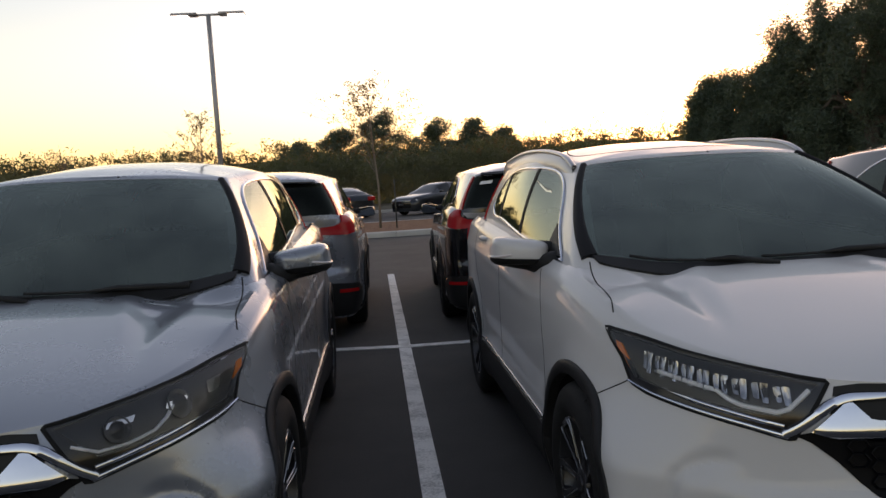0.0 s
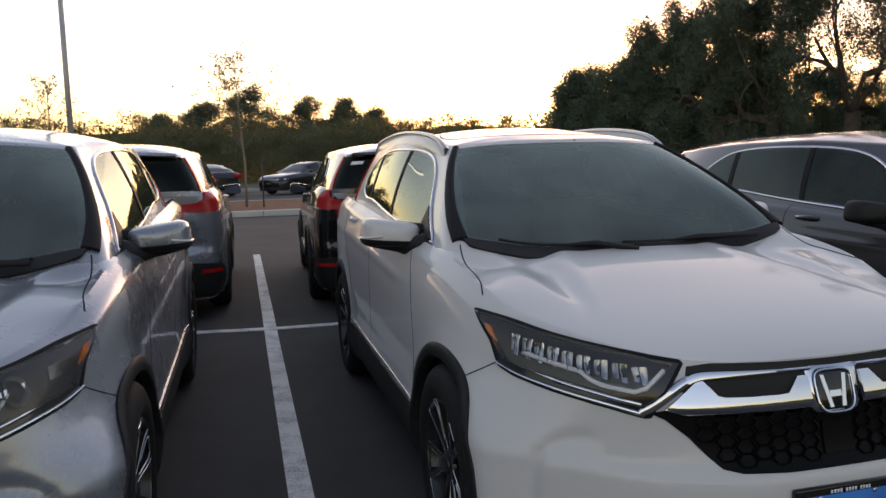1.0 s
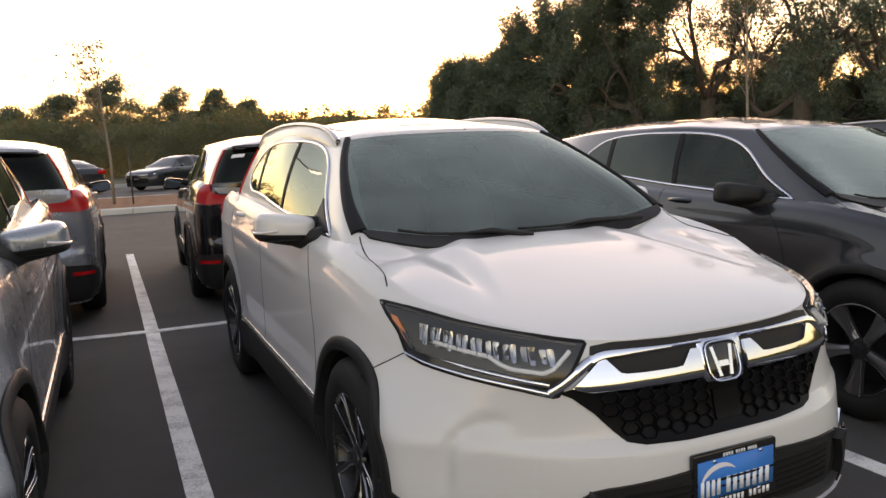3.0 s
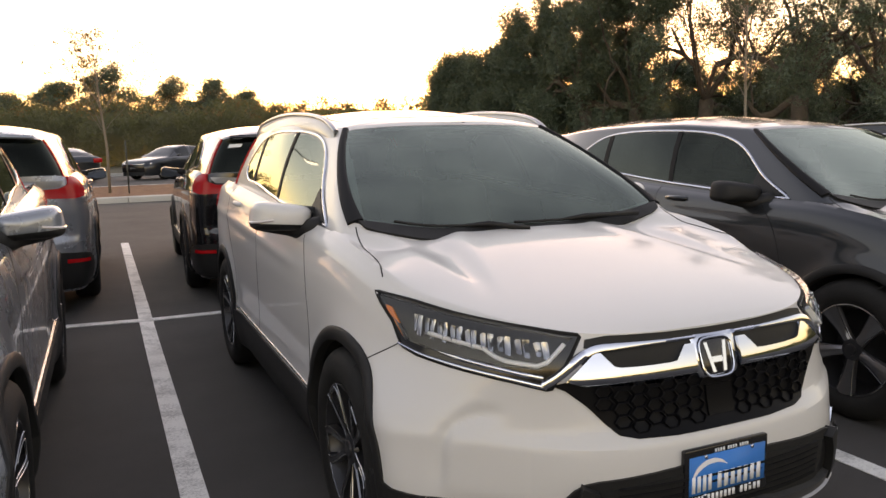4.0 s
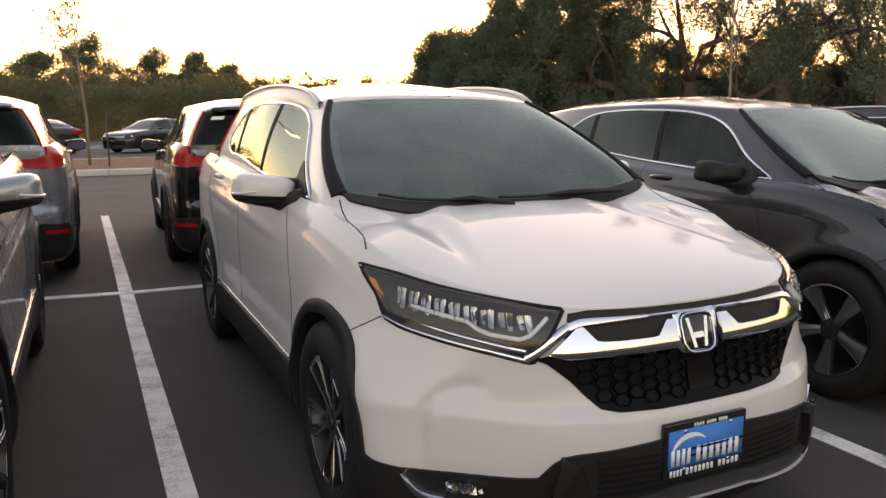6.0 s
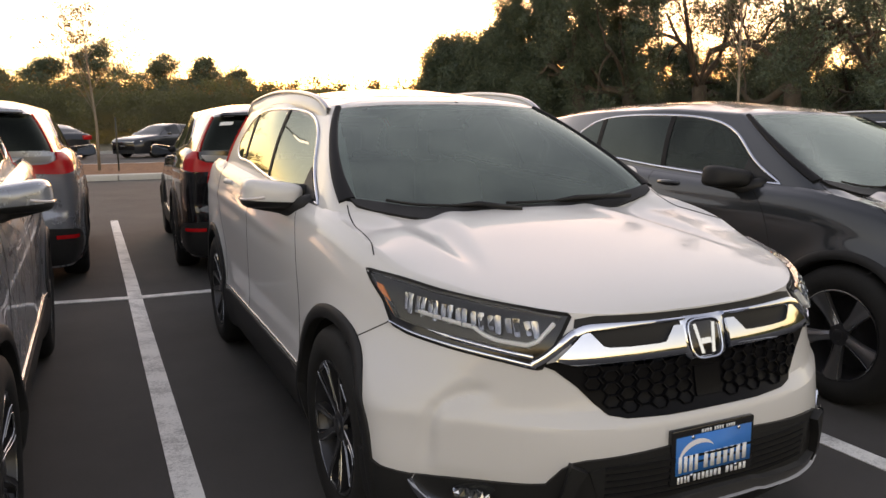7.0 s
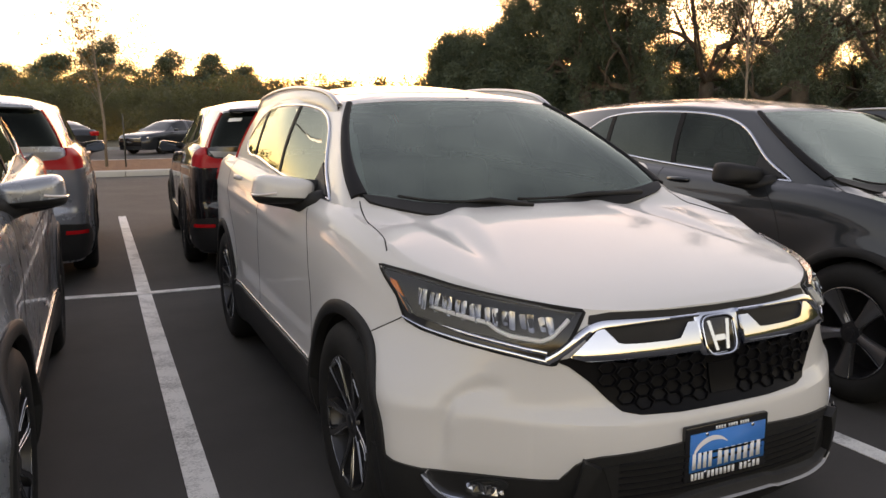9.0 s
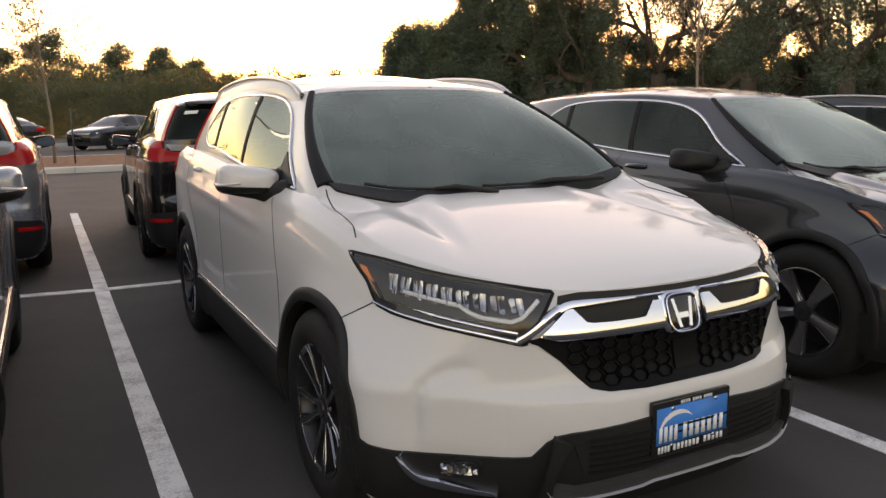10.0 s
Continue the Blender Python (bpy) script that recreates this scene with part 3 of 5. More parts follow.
def fog_facets():
    """Upright facets behind the fog lamp's lens."""
    bm = bmesh.new()
    for k in range(6):
        s = 1.49 - .032 * k
        p, n = flank_map(s, .390 - .0012 * (k - 2.5))
        q, _ = flank_map(s - .03, .390)
        al, up = (q - p) * .5, Vector((0, 0, .017 if 0 < k < 5 else .011))
        c = p + n * .027
        tilt = .006 * math.sin(2.4 * k)
        vs = [bm.verts.new(v) for v in (c - al - up + n * tilt, c + al - up - n * tilt, c + al + up * .9 + n * (.006 - tilt), c - al + up * .9 + n * (.006 + tilt))]
        m = bm.verts.new(c - n * .006 + al * .3)
        for a, b in zip(vs, vs[1:] + vs[:1]):
            bm.faces.new((a, b, m))
    for e in bm.edges:
        e.smooth = False
    return mirrored(bm)


def wheel_meshes(style):
    """Tyre, rim barrel, spokes and bright edges about the x axis, the face at x = 0."""
    tyre, rim, spoke, edge, cap = (bmesh.new() for _ in range(5))
    revolve_into(tyre, [(-.005, .236), (.012, .255), (.020, .285), (.017, .318), (.004, .345), (-.012, .358), (-.030, .364), (-.075, .367), (-.13, .367), (-.175, .364), (-.20, .345), (-.21, .30), (-.20, .24)], 64)
    revolve_into(rim, [(-.006, .236), (.004, .240), (.006, .232), (-.008, .226), (-.06, .215), (-.17, .205), (-.17, .02), (-.165, .0)], 48)
    revolve_into(edge, [(-.006, .2395), (.0055, .2395), (.0065, .234), (-.004, .230)], 64)
    one = bmesh.new()

    def face(r):
        return -.022 + .030 * (r / .232) ** 1.5
    if style == "twin":
        # a forked spoke: two dark arms closed to a loop at the rim, a deep pocket between them, machined edges
        rs = [.034, .06, .09, .12, .15, .18, .205, .226]
        out_w = [.026, .028, .034, .044, .056, .066, .072, .070]
        in_w = [.0, .004, .010, .018, .027, .036, .040, .030]
        arms = [(-1, out_w, in_w), (1, out_w, in_w)]
        for sg, ow, iw in arms:
            rows = [[Vector((face(r) - .032, sg * a, r)), Vector((face(r), sg * a, r)), Vector((face(r) + .0015, sg * (a + b) / 2, r)), Vector((face(r) - .002, sg * b, r)), Vector((face(r) - .030, sg * b, r))] for r, a, b in zip(rs, ow, iw)]
            grid_into(one, rows, sg < 0)
        grid_into(one, [[Vector((face(r), c, r)) for c in (-.034, -.012, .012, .034)] for r in (.214, .226, .234)])
        sharp(one, 30)
        strips = [[(r, sg * (a - .004)) for r, a in zip(rs, out_w)] for sg in (-1, 1)]
        loop = [(r, b + .004) for r, b in zip(rs[2:], in_w[2:])] + [(.221, .016), (.223, 0), (.221, -.016)] + [(r, -b - .004) for r, b in list(zip(rs[2:], in_w[2:]))[::-1]]
        strips.append(loop[:-1])
        half = .0024
    else:
        rs = [.030, .07, .11, .15, .19, .234]
        ws = [.024, .024, .027, .033, .041, .050]
        rows = [[Vector((x, c, r)) for x, c in ((face(r) - .03, -w), (face(r) - .006, -w), (face(r) + .003, -w * .25), (face(r) + .003, w * .30), (face(r) - .010, w), (face(r) - .03, w))] for r, w in zip(rs, ws)]
        grid_into(one, rows)
        sharp(one, 25)
        strips = [[(r, sg * w * .97) for r, w in zip(rs, ws)] for sg in (-1, 1)]
        half = .0018
    for strip in strips:
        before = set(one.faces)
        tube_into(one, [Vector((face(r) + .0006, c, r)) for r, c in strip], half, 5)
        for f in set(one.faces) - before:
            f.material_index = 1
    revolve_into(spoke, [(-.03, .06), (-.016, .055), (-.012, .034), (-.014, .03)], 24)
    revolve_into(cap, [(-.014, .032), (-.006, .030), (-.003, .022), (-.003, .001)], 24)
    for b in (tyre, rim, spoke, edge, cap, one):
        bmesh.ops.recalc_face_normals(b, faces=b.faces[:])
        sharp(b, 35)
    return {"tyre": tyre, "rim": rim, "hub": spoke, "edge": edge, "cap": cap, "spoke": one}


def hex_mesh():
    """Wide honeycomb of the lower grille: columns staggered by half a cell."""
    bm = bmesh.new()
    for col in range(-9, 10):
        for row in range(4):
            s, z = col * .104, .628 + row * .036 + .018 * (col % 2)
            lim = .62 + (z - .60) * 2.6
            if abs(s) > lim or abs(s) < .17 or z > .748:
                continue
            p, n = flank_map(s, z)
            q, _ = flank_map(s + .01, z)
            al = (q - p).normalized()
            up = al.cross(n) * (1 if al.cross(n).z > 0 else -1)
            o, i2, deep = [], [], []
            for k in range(6):
                a = math.radians(60 * k)
                d = al * math.cos(a) * .0300 + up * math.sin(a) * .0208
                o.append(bm.verts.new(p + d * 1.0 + n * .012))
                i2.append(bm.verts.new(p + d * .90 + n * .013))
                deep.append(bm.verts.new(p + d * .80 + n * .0036))
            for k in range(6):
                j = (k + 1) % 6
                bm.faces.new((o[k], o[j], i2[j], i2[k]))
                bm.faces.new((i2[k], i2[j], deep[j], deep[k]))
    for e in bm.edges:
        e.smooth = False
    return bm


def wing_map(s, z):
    """The chrome wing leans out towards its lower edge, so that it looks up at the sky."""
    p, n = flank_map(s, z)
    return p + n * (.014 * (1 - step01(.752, .84, z)) - .024 * (1 - step01(.738, .772, z))), n


def seat_mesh(x0, y0, wide, back):
    bm = bmesh.new()
    box_into(bm, x0 - wide / 2, x0 + wide / 2, y0, y0 + .50, .56, .70, .05)
    vs = box_into(bm, x0 - wide / 2, x0 + wide / 2, y0 + .42, y0 + .56, .62, 1.22, .055)
    for v in vs:
        v.co.y += (v.co.z - .62) * .22
        v.co.x = x0 + (v.co.x - x0) * (1 - .22 * max(0, v.co.z - .9) / .32)
    for k in back:
        vs = box_into(bm, k - .12, k + .12, y0 + .55, y0 + .65, 1.25, 1.43, .04)
        for dx in (-.05, .05):
            box_into(bm, k + dx - .006, k + dx + .006, y0 + .585, y0 + .60, 1.15, 1.28)
    return bm


def cached(key, make):
    if key not in MESHES:
        bm = make()
        me = bpy.data.meshes.new(key)
        bm.to_mesh(me)
        bm.free()
        me.shade_smooth()
        me.materials.append(None)
        MESHES[key] = me
    return MESHES[key]


def fit_part(name, key, make, mat, parent, label=""):
    """A part of a car on shared mesh data, with a material of its own."""
    ob = new(name, cached(key, make))
    ob.material_slots[0].link = "OBJECT"
    ob.material_slots[0].material = mat
    ob.parent = parent
    if label:
        ob["label"] = label
    return ob


def fit_pair(name, key, make, mat, parent, label=""):
    """A part that stands on both flanks: one object on either side."""
    if key + "-1" not in MESHES:
        whole = make()
        for sg in (-1, 1):
            half = whole.copy()
            bmesh.ops.delete(half, geom=[f for f in half.faces if f.calc_center_median().x * sg < 0], context="FACES")
            cached(key + str(sg), lambda half=half: half)
        whole.free()
    parents = parent if isinstance(parent, tuple) else (parent, parent)
    return tuple(fit_part(name, key + str(sg), None, mat, pr, label) for sg, pr in zip((-1, 1), parents))


CUT = split_shell()
WHEELS = {style: wheel_meshes(style) for style in ("twin", "single")}
CAPS = mirror_cap()
LAMP = [(2.37, .953), (2.06, .936), (1.75, .922), (1.45, .910), (1.2, .900), (.985, .884), (1.04, .858), (1.15, .803), (1.35, .808), (1.6, .818), (1.85, .828), (2.02, .838), (2.12, .88), (2.27, .925)]
LAMP_BACK = [(2.42, .962), (2.06, .946), (1.75, .931), (1.45, .919), (1.2, .908), (.94, .893), (1.10, .745), (1.29, .765), (1.48, .778), (1.72, .79), (1.94, .80), (2.08, .815), (2.19, .88), (2.34, .93)]
WING = [(1.03, .772), (.96, .806), (.88, .842), (.845, .842), (.775, .806), (.74, .802), (.62, .800), (.42, .800), (.36, .802), (.275, .840), (.20, .840), (.20, .750), (.30, .744), (.50, .742), (.68, .744), (.85, .750), (.96, .760)]
GRILLE = mirror_poly([(0, .597), (.40, .597), (.66, .602), (.76, .613), (.83, .645), (.92, .695), (1.03, .742), (1.10, .757), (.96, .775), (.5, .775), (0, .775)])
GRILLE_UP = mirror_poly([(0, .80), (.5, .80), (.80, .80), (.95, .80), (.92, .880), (.8, .888), (.4, .882), (0, .880)])
CHIN = mirror_poly([(0, .225), (1.0, .225), (1.9, .225), (2.14, .225), (2.12, .44), (2.03, .438), (1.91, .421), (1.75, .412), (1.45, .418), (1.16, .424), (1.07, .429), (1.0, .475), (.95, .493), (.89, .50), (.37, .517), (0, .52)])
CHIN_MESH = mirror_poly([(0, .362), (.40, .362), (.82, .368), (.88, .47), (.80, .478), (.37, .497), (0, .50)])
LIP = mirror_poly([(0, .318), (.30, .318), (.42, .312), (.80, .300), (.98, .300), (1.0, .345), (.96, .350), (.86, .335), (.62, .345), (.42, .350), (.30, .362), (0, .365)])
SILL = [(1.24, .225), (3.22, .225), (3.16, .455), (2.3, .45), (1.30, .445)]


def flat(poly):
    return lambda where, **k: (lambda: panel(poly, where, **k))


def body_cut(name):
    def make():
        b = CUT[name].copy()
        sharp(b, 60)
        return b
    return make


def handle():
    bm = bmesh.new()
    tube_into(bm, [(.868, -.10, 0), (.89, -.085, 0), (.902, -.04, .002), (.904, .03, .002), (.895, .085, 0), (.866, .10, 0)], [.010, .014, .016, .016, .014, .010], 10)
    for v in bm.verts:
        v.co.x -= .018
    return bm


def lean_back(bm):
    for v in bm.verts:
        v.co.y += (v.co.z - .75) * .34 + .004
        v.co.x = v.co.x * .95 - .008
        v.co.z += .003


def emblem_field():
    bm = bmesh.new()
    box_into(bm, -.058, .058, .030, .06, .746, .845, .006)
    lean_back(bm)
    sharp(bm, 40)
    return bm


def emblem_ring():
    """A rounded ring with plain uprights in it, laid over the grille."""
    bm = bmesh.new()
    outer, middle, inner = [], [], []
    for k in range(48):
        a = 2 * math.pi * k / 48
        q = lambda c, e: math.copysign(abs(c) ** e, c)
        outer.append((q(math.cos(a), .5) * (.066 + .006 * math.sin(a)), .796 + q(math.sin(a), .5) * .058))
        middle.append((q(math.cos(a), .5) * (.063 + .006 * math.sin(a)), .796 + q(math.sin(a), .5) * .055))
        inner.append((q(math.cos(a), .5) * (.060 + .006 * math.sin(a)), .796 + q(math.sin(a), .5) * .052))
    y = .026
    rings = [[bm.verts.new((x, y + .03, z)) for x, z in outer], [bm.verts.new((x, y + .0015, z)) for x, z in outer], [bm.verts.new((x, y, z)) for x, z in middle], [bm.verts.new((x, y + .0015, z)) for x, z in inner], [bm.verts.new((x, y + .02, z)) for x, z in inner]]
    for r0, r1 in zip(rings, rings[1:]):
        for k in range(48):
            bm.faces.new((r0[k], r0[(k + 1) % 48], r1[(k + 1) % 48], r1[k]))
    for sg in (-1, 1):
        vs = box_into(bm, sg * .029 - .0065, sg * .029 + .0065, y + .002, y + .02, .754, .838)
        for v in vs:
            v.co.x += sg * (v.co.z - .795) * .20
    box_into(bm, -.020, .020, y + .003, y + .02, .780, .796)
    lean_back(bm)
    bmesh.ops.recalc_face_normals(bm, faces=bm.faces[:])
    sharp(bm, 35)
    return bm


def emblem_back():
    bm = bmesh.new()
    vs = box_into(bm, -.082, .093, .038, .11, .736, .872, .022)
    for v in vs:
        v.co.x *= 1 + (v.co.z - .8) * 1.6
        v.co.y += .10 * v.co.x ** 2 + (v.co.z - .75) * .34
        v.co.x -= .006
    sharp(bm, 50)
    return bm


def rail_mesh(sg):
    bm = bmesh.new()
    pts = resample([(1.95, 1.512), (2.02, 1.546), (2.12, 1.575), (2.3, 1.601), (2.7, 1.628), (3.2, 1.628), (3.65, 1.606), (3.95, 1.568), (4.08, 1.53)], 40)
    xs = hermite([1.9, 2.3, 2.9, 3.6, 4.1], [.582, .592, .602, .590, .548])
    rings = []
    for y, z in pts:
        ring = []
        for k in range(10):
            a = 2 * math.pi * k / 10
            ring.append(bm.verts.new((sg * (xs(y) + .015 * math.cos(a)), y, z + .012 * math.sin(a) - .006)))
        rings.append(ring)
    for r0, r1 in zip(rings, rings[1:]):
        for k in range(10):
            bm.faces.new((r0[k], r0[(k + 1) % 10], r1[(k + 1) % 10], r1[k]))
    bmesh.ops.recalc_face_normals(bm, faces=bm.faces[:])
    return bm


def rail_web(sg):
    """The thin skirt that closes a rail down to the roof."""
    bm = bmesh.new()
    pts = resample([(1.95, 1.512), (2.02, 1.546), (2.12, 1.575), (2.3, 1.601), (2.7, 1.628), (3.2, 1.628), (3.65, 1.606), (3.95, 1.568), (4.08, 1.53)], 40)
    xs = hermite([1.9, 2.3, 2.9, 3.6, 4.1], [.582, .592, .602, .590, .548])
    rows = [[(sg * (xs(y) + d), y, z - .01 if top else z - .085) for d, top in ((.010, 0), (.010, 1), (-.010, 1), (-.010, 0))] for y, z in pts]
    grid_into(bm, rows)
    bmesh.ops.recalc_face_normals(bm, faces=bm.faces[:])
    return bm


def wiper(x0, x1, lift):
    bm = bmesh.new()
    pts = []
    for k in range(12):
        u = k / 11
        t = x0 + (x1 - x0) * u
        p, n = glass_map(t, .022 + .05 * u * lift)
        pts.append(p + n * .014)
    tube_into(bm, pts, [.006] * 12, 6)
    tube_into(bm, [pts[0] + Vector((0, -.05, -.01)), pts[4] + Vector((0, -.012, .01)), pts[6]], [.013, .011, .006], 6)
    return bm


def plain_box(*dims, bevel=.01):
    def make():
        bm = bmesh.new()
        box_into(bm, *dims, bevel)
        sharp(bm, 40)
        return bm
    return make


def arch_liner(y):
    def make():
        bm = bmesh.new()
        for sg in (-1, 1):
            rows = []
            for x, r in ((.90, .405), (.80, .41), (.62, .41), (.55, .38)):
                rows.append([(sg * x, y + r * math.cos(a), HUB_Z + r * math.sin(a)) for a in np.linspace(-.45, math.pi + .45, 40)])
            grid_into(bm, rows)
            inner = [bm.verts.new((sg * .55, y + .40 * math.cos(a), HUB_Z + .40 * math.sin(a))) for a in np.linspace(0, 2 * math.pi, 24)[:-1]]
            bm.faces.new(inner)
        return bm
    return make


def crossover(name, label, m, paint, wheels="twin", rails=True, mirror=None, plate=False, projector=False, chrome_sill=True, sticker=False, group="parked cars"):
    root = empty(name, m)
    tagged(root, label, "car", group)
    body = fit_part("body", "body", body_cut("body"), paint, root)
    hood = fit_part("hood", "hood", body_cut("hood"), paint, root)
    doors = [fit_part("door", k, body_cut(k), paint, root) for k in ("door_fr", "door_fl", "door_rr", "door_rl")]
    tail = fit_part("tailgate", "tailgate", body_cut("tailgate"), paint, root)
    fit_pair("shut_line", "gap_hood", lambda: ribbon(HOOD_GAP, hood_map, .005, .0012, 50, (1, -1), dome=False), GAP, body)
    fit_pair("shut_line", "gap_bumper", lambda: ribbon([(2.50, .705), (2.3, .765), (2.10, .822)], flank_map, .004, .001, 30, (1, -1), dome=False), GAP, body)
    fit_pair("shut_line", "gap_door", lambda: ribbon([(1.385, .50), (1.37, .72), (1.47, .98), (1.56, 1.07)], side_map, .004, .001, 40, (1, -1), dome=False), GAP, body)
    fit_pair("shut_line", "gap_door_b", lambda: ribbon([(2.45, .47), (2.45, .75), (2.47, 1.0), (2.48, 1.145)], side_map, .004, .001, 40, (1, -1), dome=False), GAP, body)
    fit_pair("shut_line", "gap_door_c", lambda: ribbon([(3.12, .50), (3.16, .68), (3.34, .88), (3.47, 1.05), (3.50, 1.19)], side_map, .004, .001, 40, (1, -1), dome=False), GAP, body)
    # glass
    fit_part("windshield", "shield", lambda: panel(SHIELD_POLY, glass_map, .004, .006, .2, .4), WINDSHIELD, root, "grey-green windshield glass")
    fit_part("windshield_border", "shield_rim", lambda: ribbon([(a * 1.0, b) for a, b in SHIELD_POLY], glass_map, .022, .003, 260, (1,), True, False, .012), GLOSSBLACK, root)
    fit_pair("windshield_moulding", "shield_side", lambda: ribbon([(1.72, .03), (1.80, .20), (1.85, .5), (1.79, .8), (1.70, .965)], glass_map, [.066, .052, .042, .036, .030], .012, 60, (1, -1), False, True, .01), SATINBLACK, root)
    fit_part("cowl", "cowl", lambda: panel(mirror_poly([(0, -.06), (.8, -.06), (1.50, -.04), (1.62, -.02), (1.68, .03), (.8, .028), (0, .022)]), glass_map, .012, .05, .2, .4), PLASTIC, root)
    for a, b in ((-.15, 1.30, ), (-1.35, -.05)):
        fit_part("wiper", "wiper%.2f" % a, lambda a=a, b=b: wiper(b if a < -1 else b, a, .5), PLASTIC, root)
    dlo = resample(DLO, 70, True)[:-1]
    cuts = (("front_window", lambda y, z: y < 2.40 + (z - 1.2) * .28), ("rear_window", lambda y, z: 2.49 + (z - 1.2) * .28 < y < 3.22 + (z - 1.2) * .15), ("quarter_window", lambda y, z: y > 3.27 + (z - 1.2) * .15))
    limits = ((0, 2.428, .23), (2.462, 3.22, .2), (3.27, 9, .15))
    for (nm, _), (lo, hi, sl) in zip(cuts, limits):
        def pane(lo=lo, hi=hi, sl=sl):
            b2 = bmesh.new()
            b2.faces.new([b2.verts.new((a, b, 0)) for a, b in dlo])
            for lim, keep in ((lo, 1), (hi, -1)):
                bmesh.ops.bisect_plane(b2, geom=b2.verts[:] + b2.edges[:] + b2.faces[:], plane_co=(lim, 1.2, 0), plane_no=(-keep, keep * sl, 0), clear_outer=True, dist=1e-6)
            f = max(b2.faces, key=lambda f: f.calc_area())
            poly = [(v.co.x, v.co.y) for v in f.verts]
            b2.free()
            return panel(poly, pane_map, .004, .006, .12, .5, (1, -1))
        fit_pair(nm, nm, pane, SIDEGLASS if nm == "front_window" else PRIVACY, root)
    fit_pair("window_pillar", "pillar_b", lambda: ribbon([(2.44, 1.165), (2.52, 1.515)], pane_map, .042, .0075, 14, (1, -1), dome=False), SATINBLACK, root)
    fit_pair("window_pillar", "pillar_c", lambda: ribbon([(3.245, 1.222), (3.29, 1.507)], pane_map, .048, .0075, 14, (1, -1), dome=False), SATINBLACK, root)
    fit_pair("mirror_sail", "sail", lambda: panel([(1.47, 1.126), (1.72, 1.126), (1.72, 1.250), (1.64, 1.205)], pane_map, .009, .012, .05, .5, (1, -1)), PLASTIC, root)
    fit_pair("window_seal", "seal", lambda: ribbon([(y + (2.75 - y) * .016, z + (1.33 - z) * .05) for y, z in DLO], pane_map, .028, .0035, 150, (1, -1), True, True, .03), GLOSSBLACK, root)
    fit_pair("window_trim", "dlo_trim", lambda: ribbon(DLO, pane_map, .017, .008, 150, (1, -1), True), CHROME, root, "chrome strip round the side windows")
    fit_part("rear_glass", "backlight", lambda: panel(BACK_POLY[:3] + [(16 - a, b) for a, b in BACK_POLY[1::-1]] + [(16 - a, b) for a, b in BACK_POLY[:3:-1]] + BACK_POLY[3:], back_map, .004, .006, .2, .4), REARGLASS, root, "dark rear window")
    # lamps
    lamp = fit_pair("headlight", "lamp_back", lambda: panel(LAMP_BACK, flank_map, .0015, .02, .1, .25, (1, -1)), GLOSSBLACK, root, "headlight with clear lens and chrome lower edge")
    fit_pair("lamp_seal", "lamp_seal", lambda: ribbon(LAMP_BACK, flank_map, .011, .004, 120, (1, -1), True, False, .01), GAP, lamp)
    fit_pair("bezel", "lamp_bezel", lambda: panel([(a * .985 + .025, b * .97 + .026) for a, b in LAMP], flank_map, .0028, .01, .1, .25, (1, -1)), LAMPDARK, lamp)
    if projector:
        def bowl():
            bm = bmesh.new()
            for s, z, r in ((1.63, .872, .042), (1.26, .853, .036)):
                p, n = flank_map(s, z)
                q = n.to_track_quat("X", "Z").to_matrix().to_4x4()
                b2 = bmesh.new()
                revolve_into(b2, [(.010, r), (.016, r * .9), (.006, r * .75), (.012, r * .6), (.018, r * .3), (.020, .001)], 24)
                me = bpy.data.meshes.new("tmp")
                for v in b2.verts:
                    v.co = Matrix.Translation(p) @ q @ v.co
                b2.to_mesh(me)
                b2.free()
                bm.from_mesh(me)
                bpy.data.meshes.remove(me)
            return mirrored(bm)
        fit_pair("projector", "projector", bowl, GLOSSBLACK, lamp)
        fit_pair("reflector", "step_reflector", lambda: panel([(2.02, .906), (1.88, .902), (1.86, .870), (1.96, .872)], flank_map, .010, .008, .035, .2, (1, -1)), REFLECTOR, lamp)
        fit_pair("reflector", "inner_reflector", lambda: panel([(1.70, .886), (1.55, .882), (1.53, .868), (1.68, .872)], flank_map, .012, .008, .03, .15, (1, -1)), REFLECTOR, lamp)
        fit_pair("reflector", "corner_reflector", lambda: panel([(1.36, .876), (1.22, .871), (1.20, .858), (1.34, .862)], flank_map, .012, .008, .03, .15, (1, -1)), REFLECTOR, lamp)
    else:
        fit_pair("reflector", "lamp_blocks", lamp_blocks, REFLECTOR, lamp)
    if projector:
        fit_pair("running_light", "drl_hook", lambda: ribbon([(1.60, .878), (1.53, .850), (1.44, .828), (1.30, .816), (1.16, .814), (1.05, .838)], flank_map, .008, .012, 70, (1, -1), False, False), LIGHTGUIDE, lamp)
    else:
        fit_pair("running_light", "drl", lambda: ribbon([(1.86, .868), (1.66, .858), (1.47, .848), (1.40, .830), (1.33, .820), (1.17, .812), (1.12, .822), (1.035, .868)], flank_map, .013, .015, 80, (1, -1), False, False), LIGHTGUIDE, lamp)
    fit_pair("running_light", "drl_low", lambda: ribbon([(1.82, .826), (1.6, .812), (1.35, .796), (1.14, .778)], flank_map, [.004, .016, .016, .014], .008, 50, (1, -1)), CHROME, lamp)
    fit_pair("marker", "amber", lambda: panel([(2.31, .930), (2.22, .922), (2.13, .885), (2.05, .838), (2.11, .862), (2.20, .897)], flank_map, .008, .008, .06, .3, (1, -1)), AMBER, lamp, "amber side marker")
    fit_pair("lens", "lamp_lens", lambda: panel(LAMP, flank_map, .022, .02, .1, .25, (1, -1)), LENS, lamp)
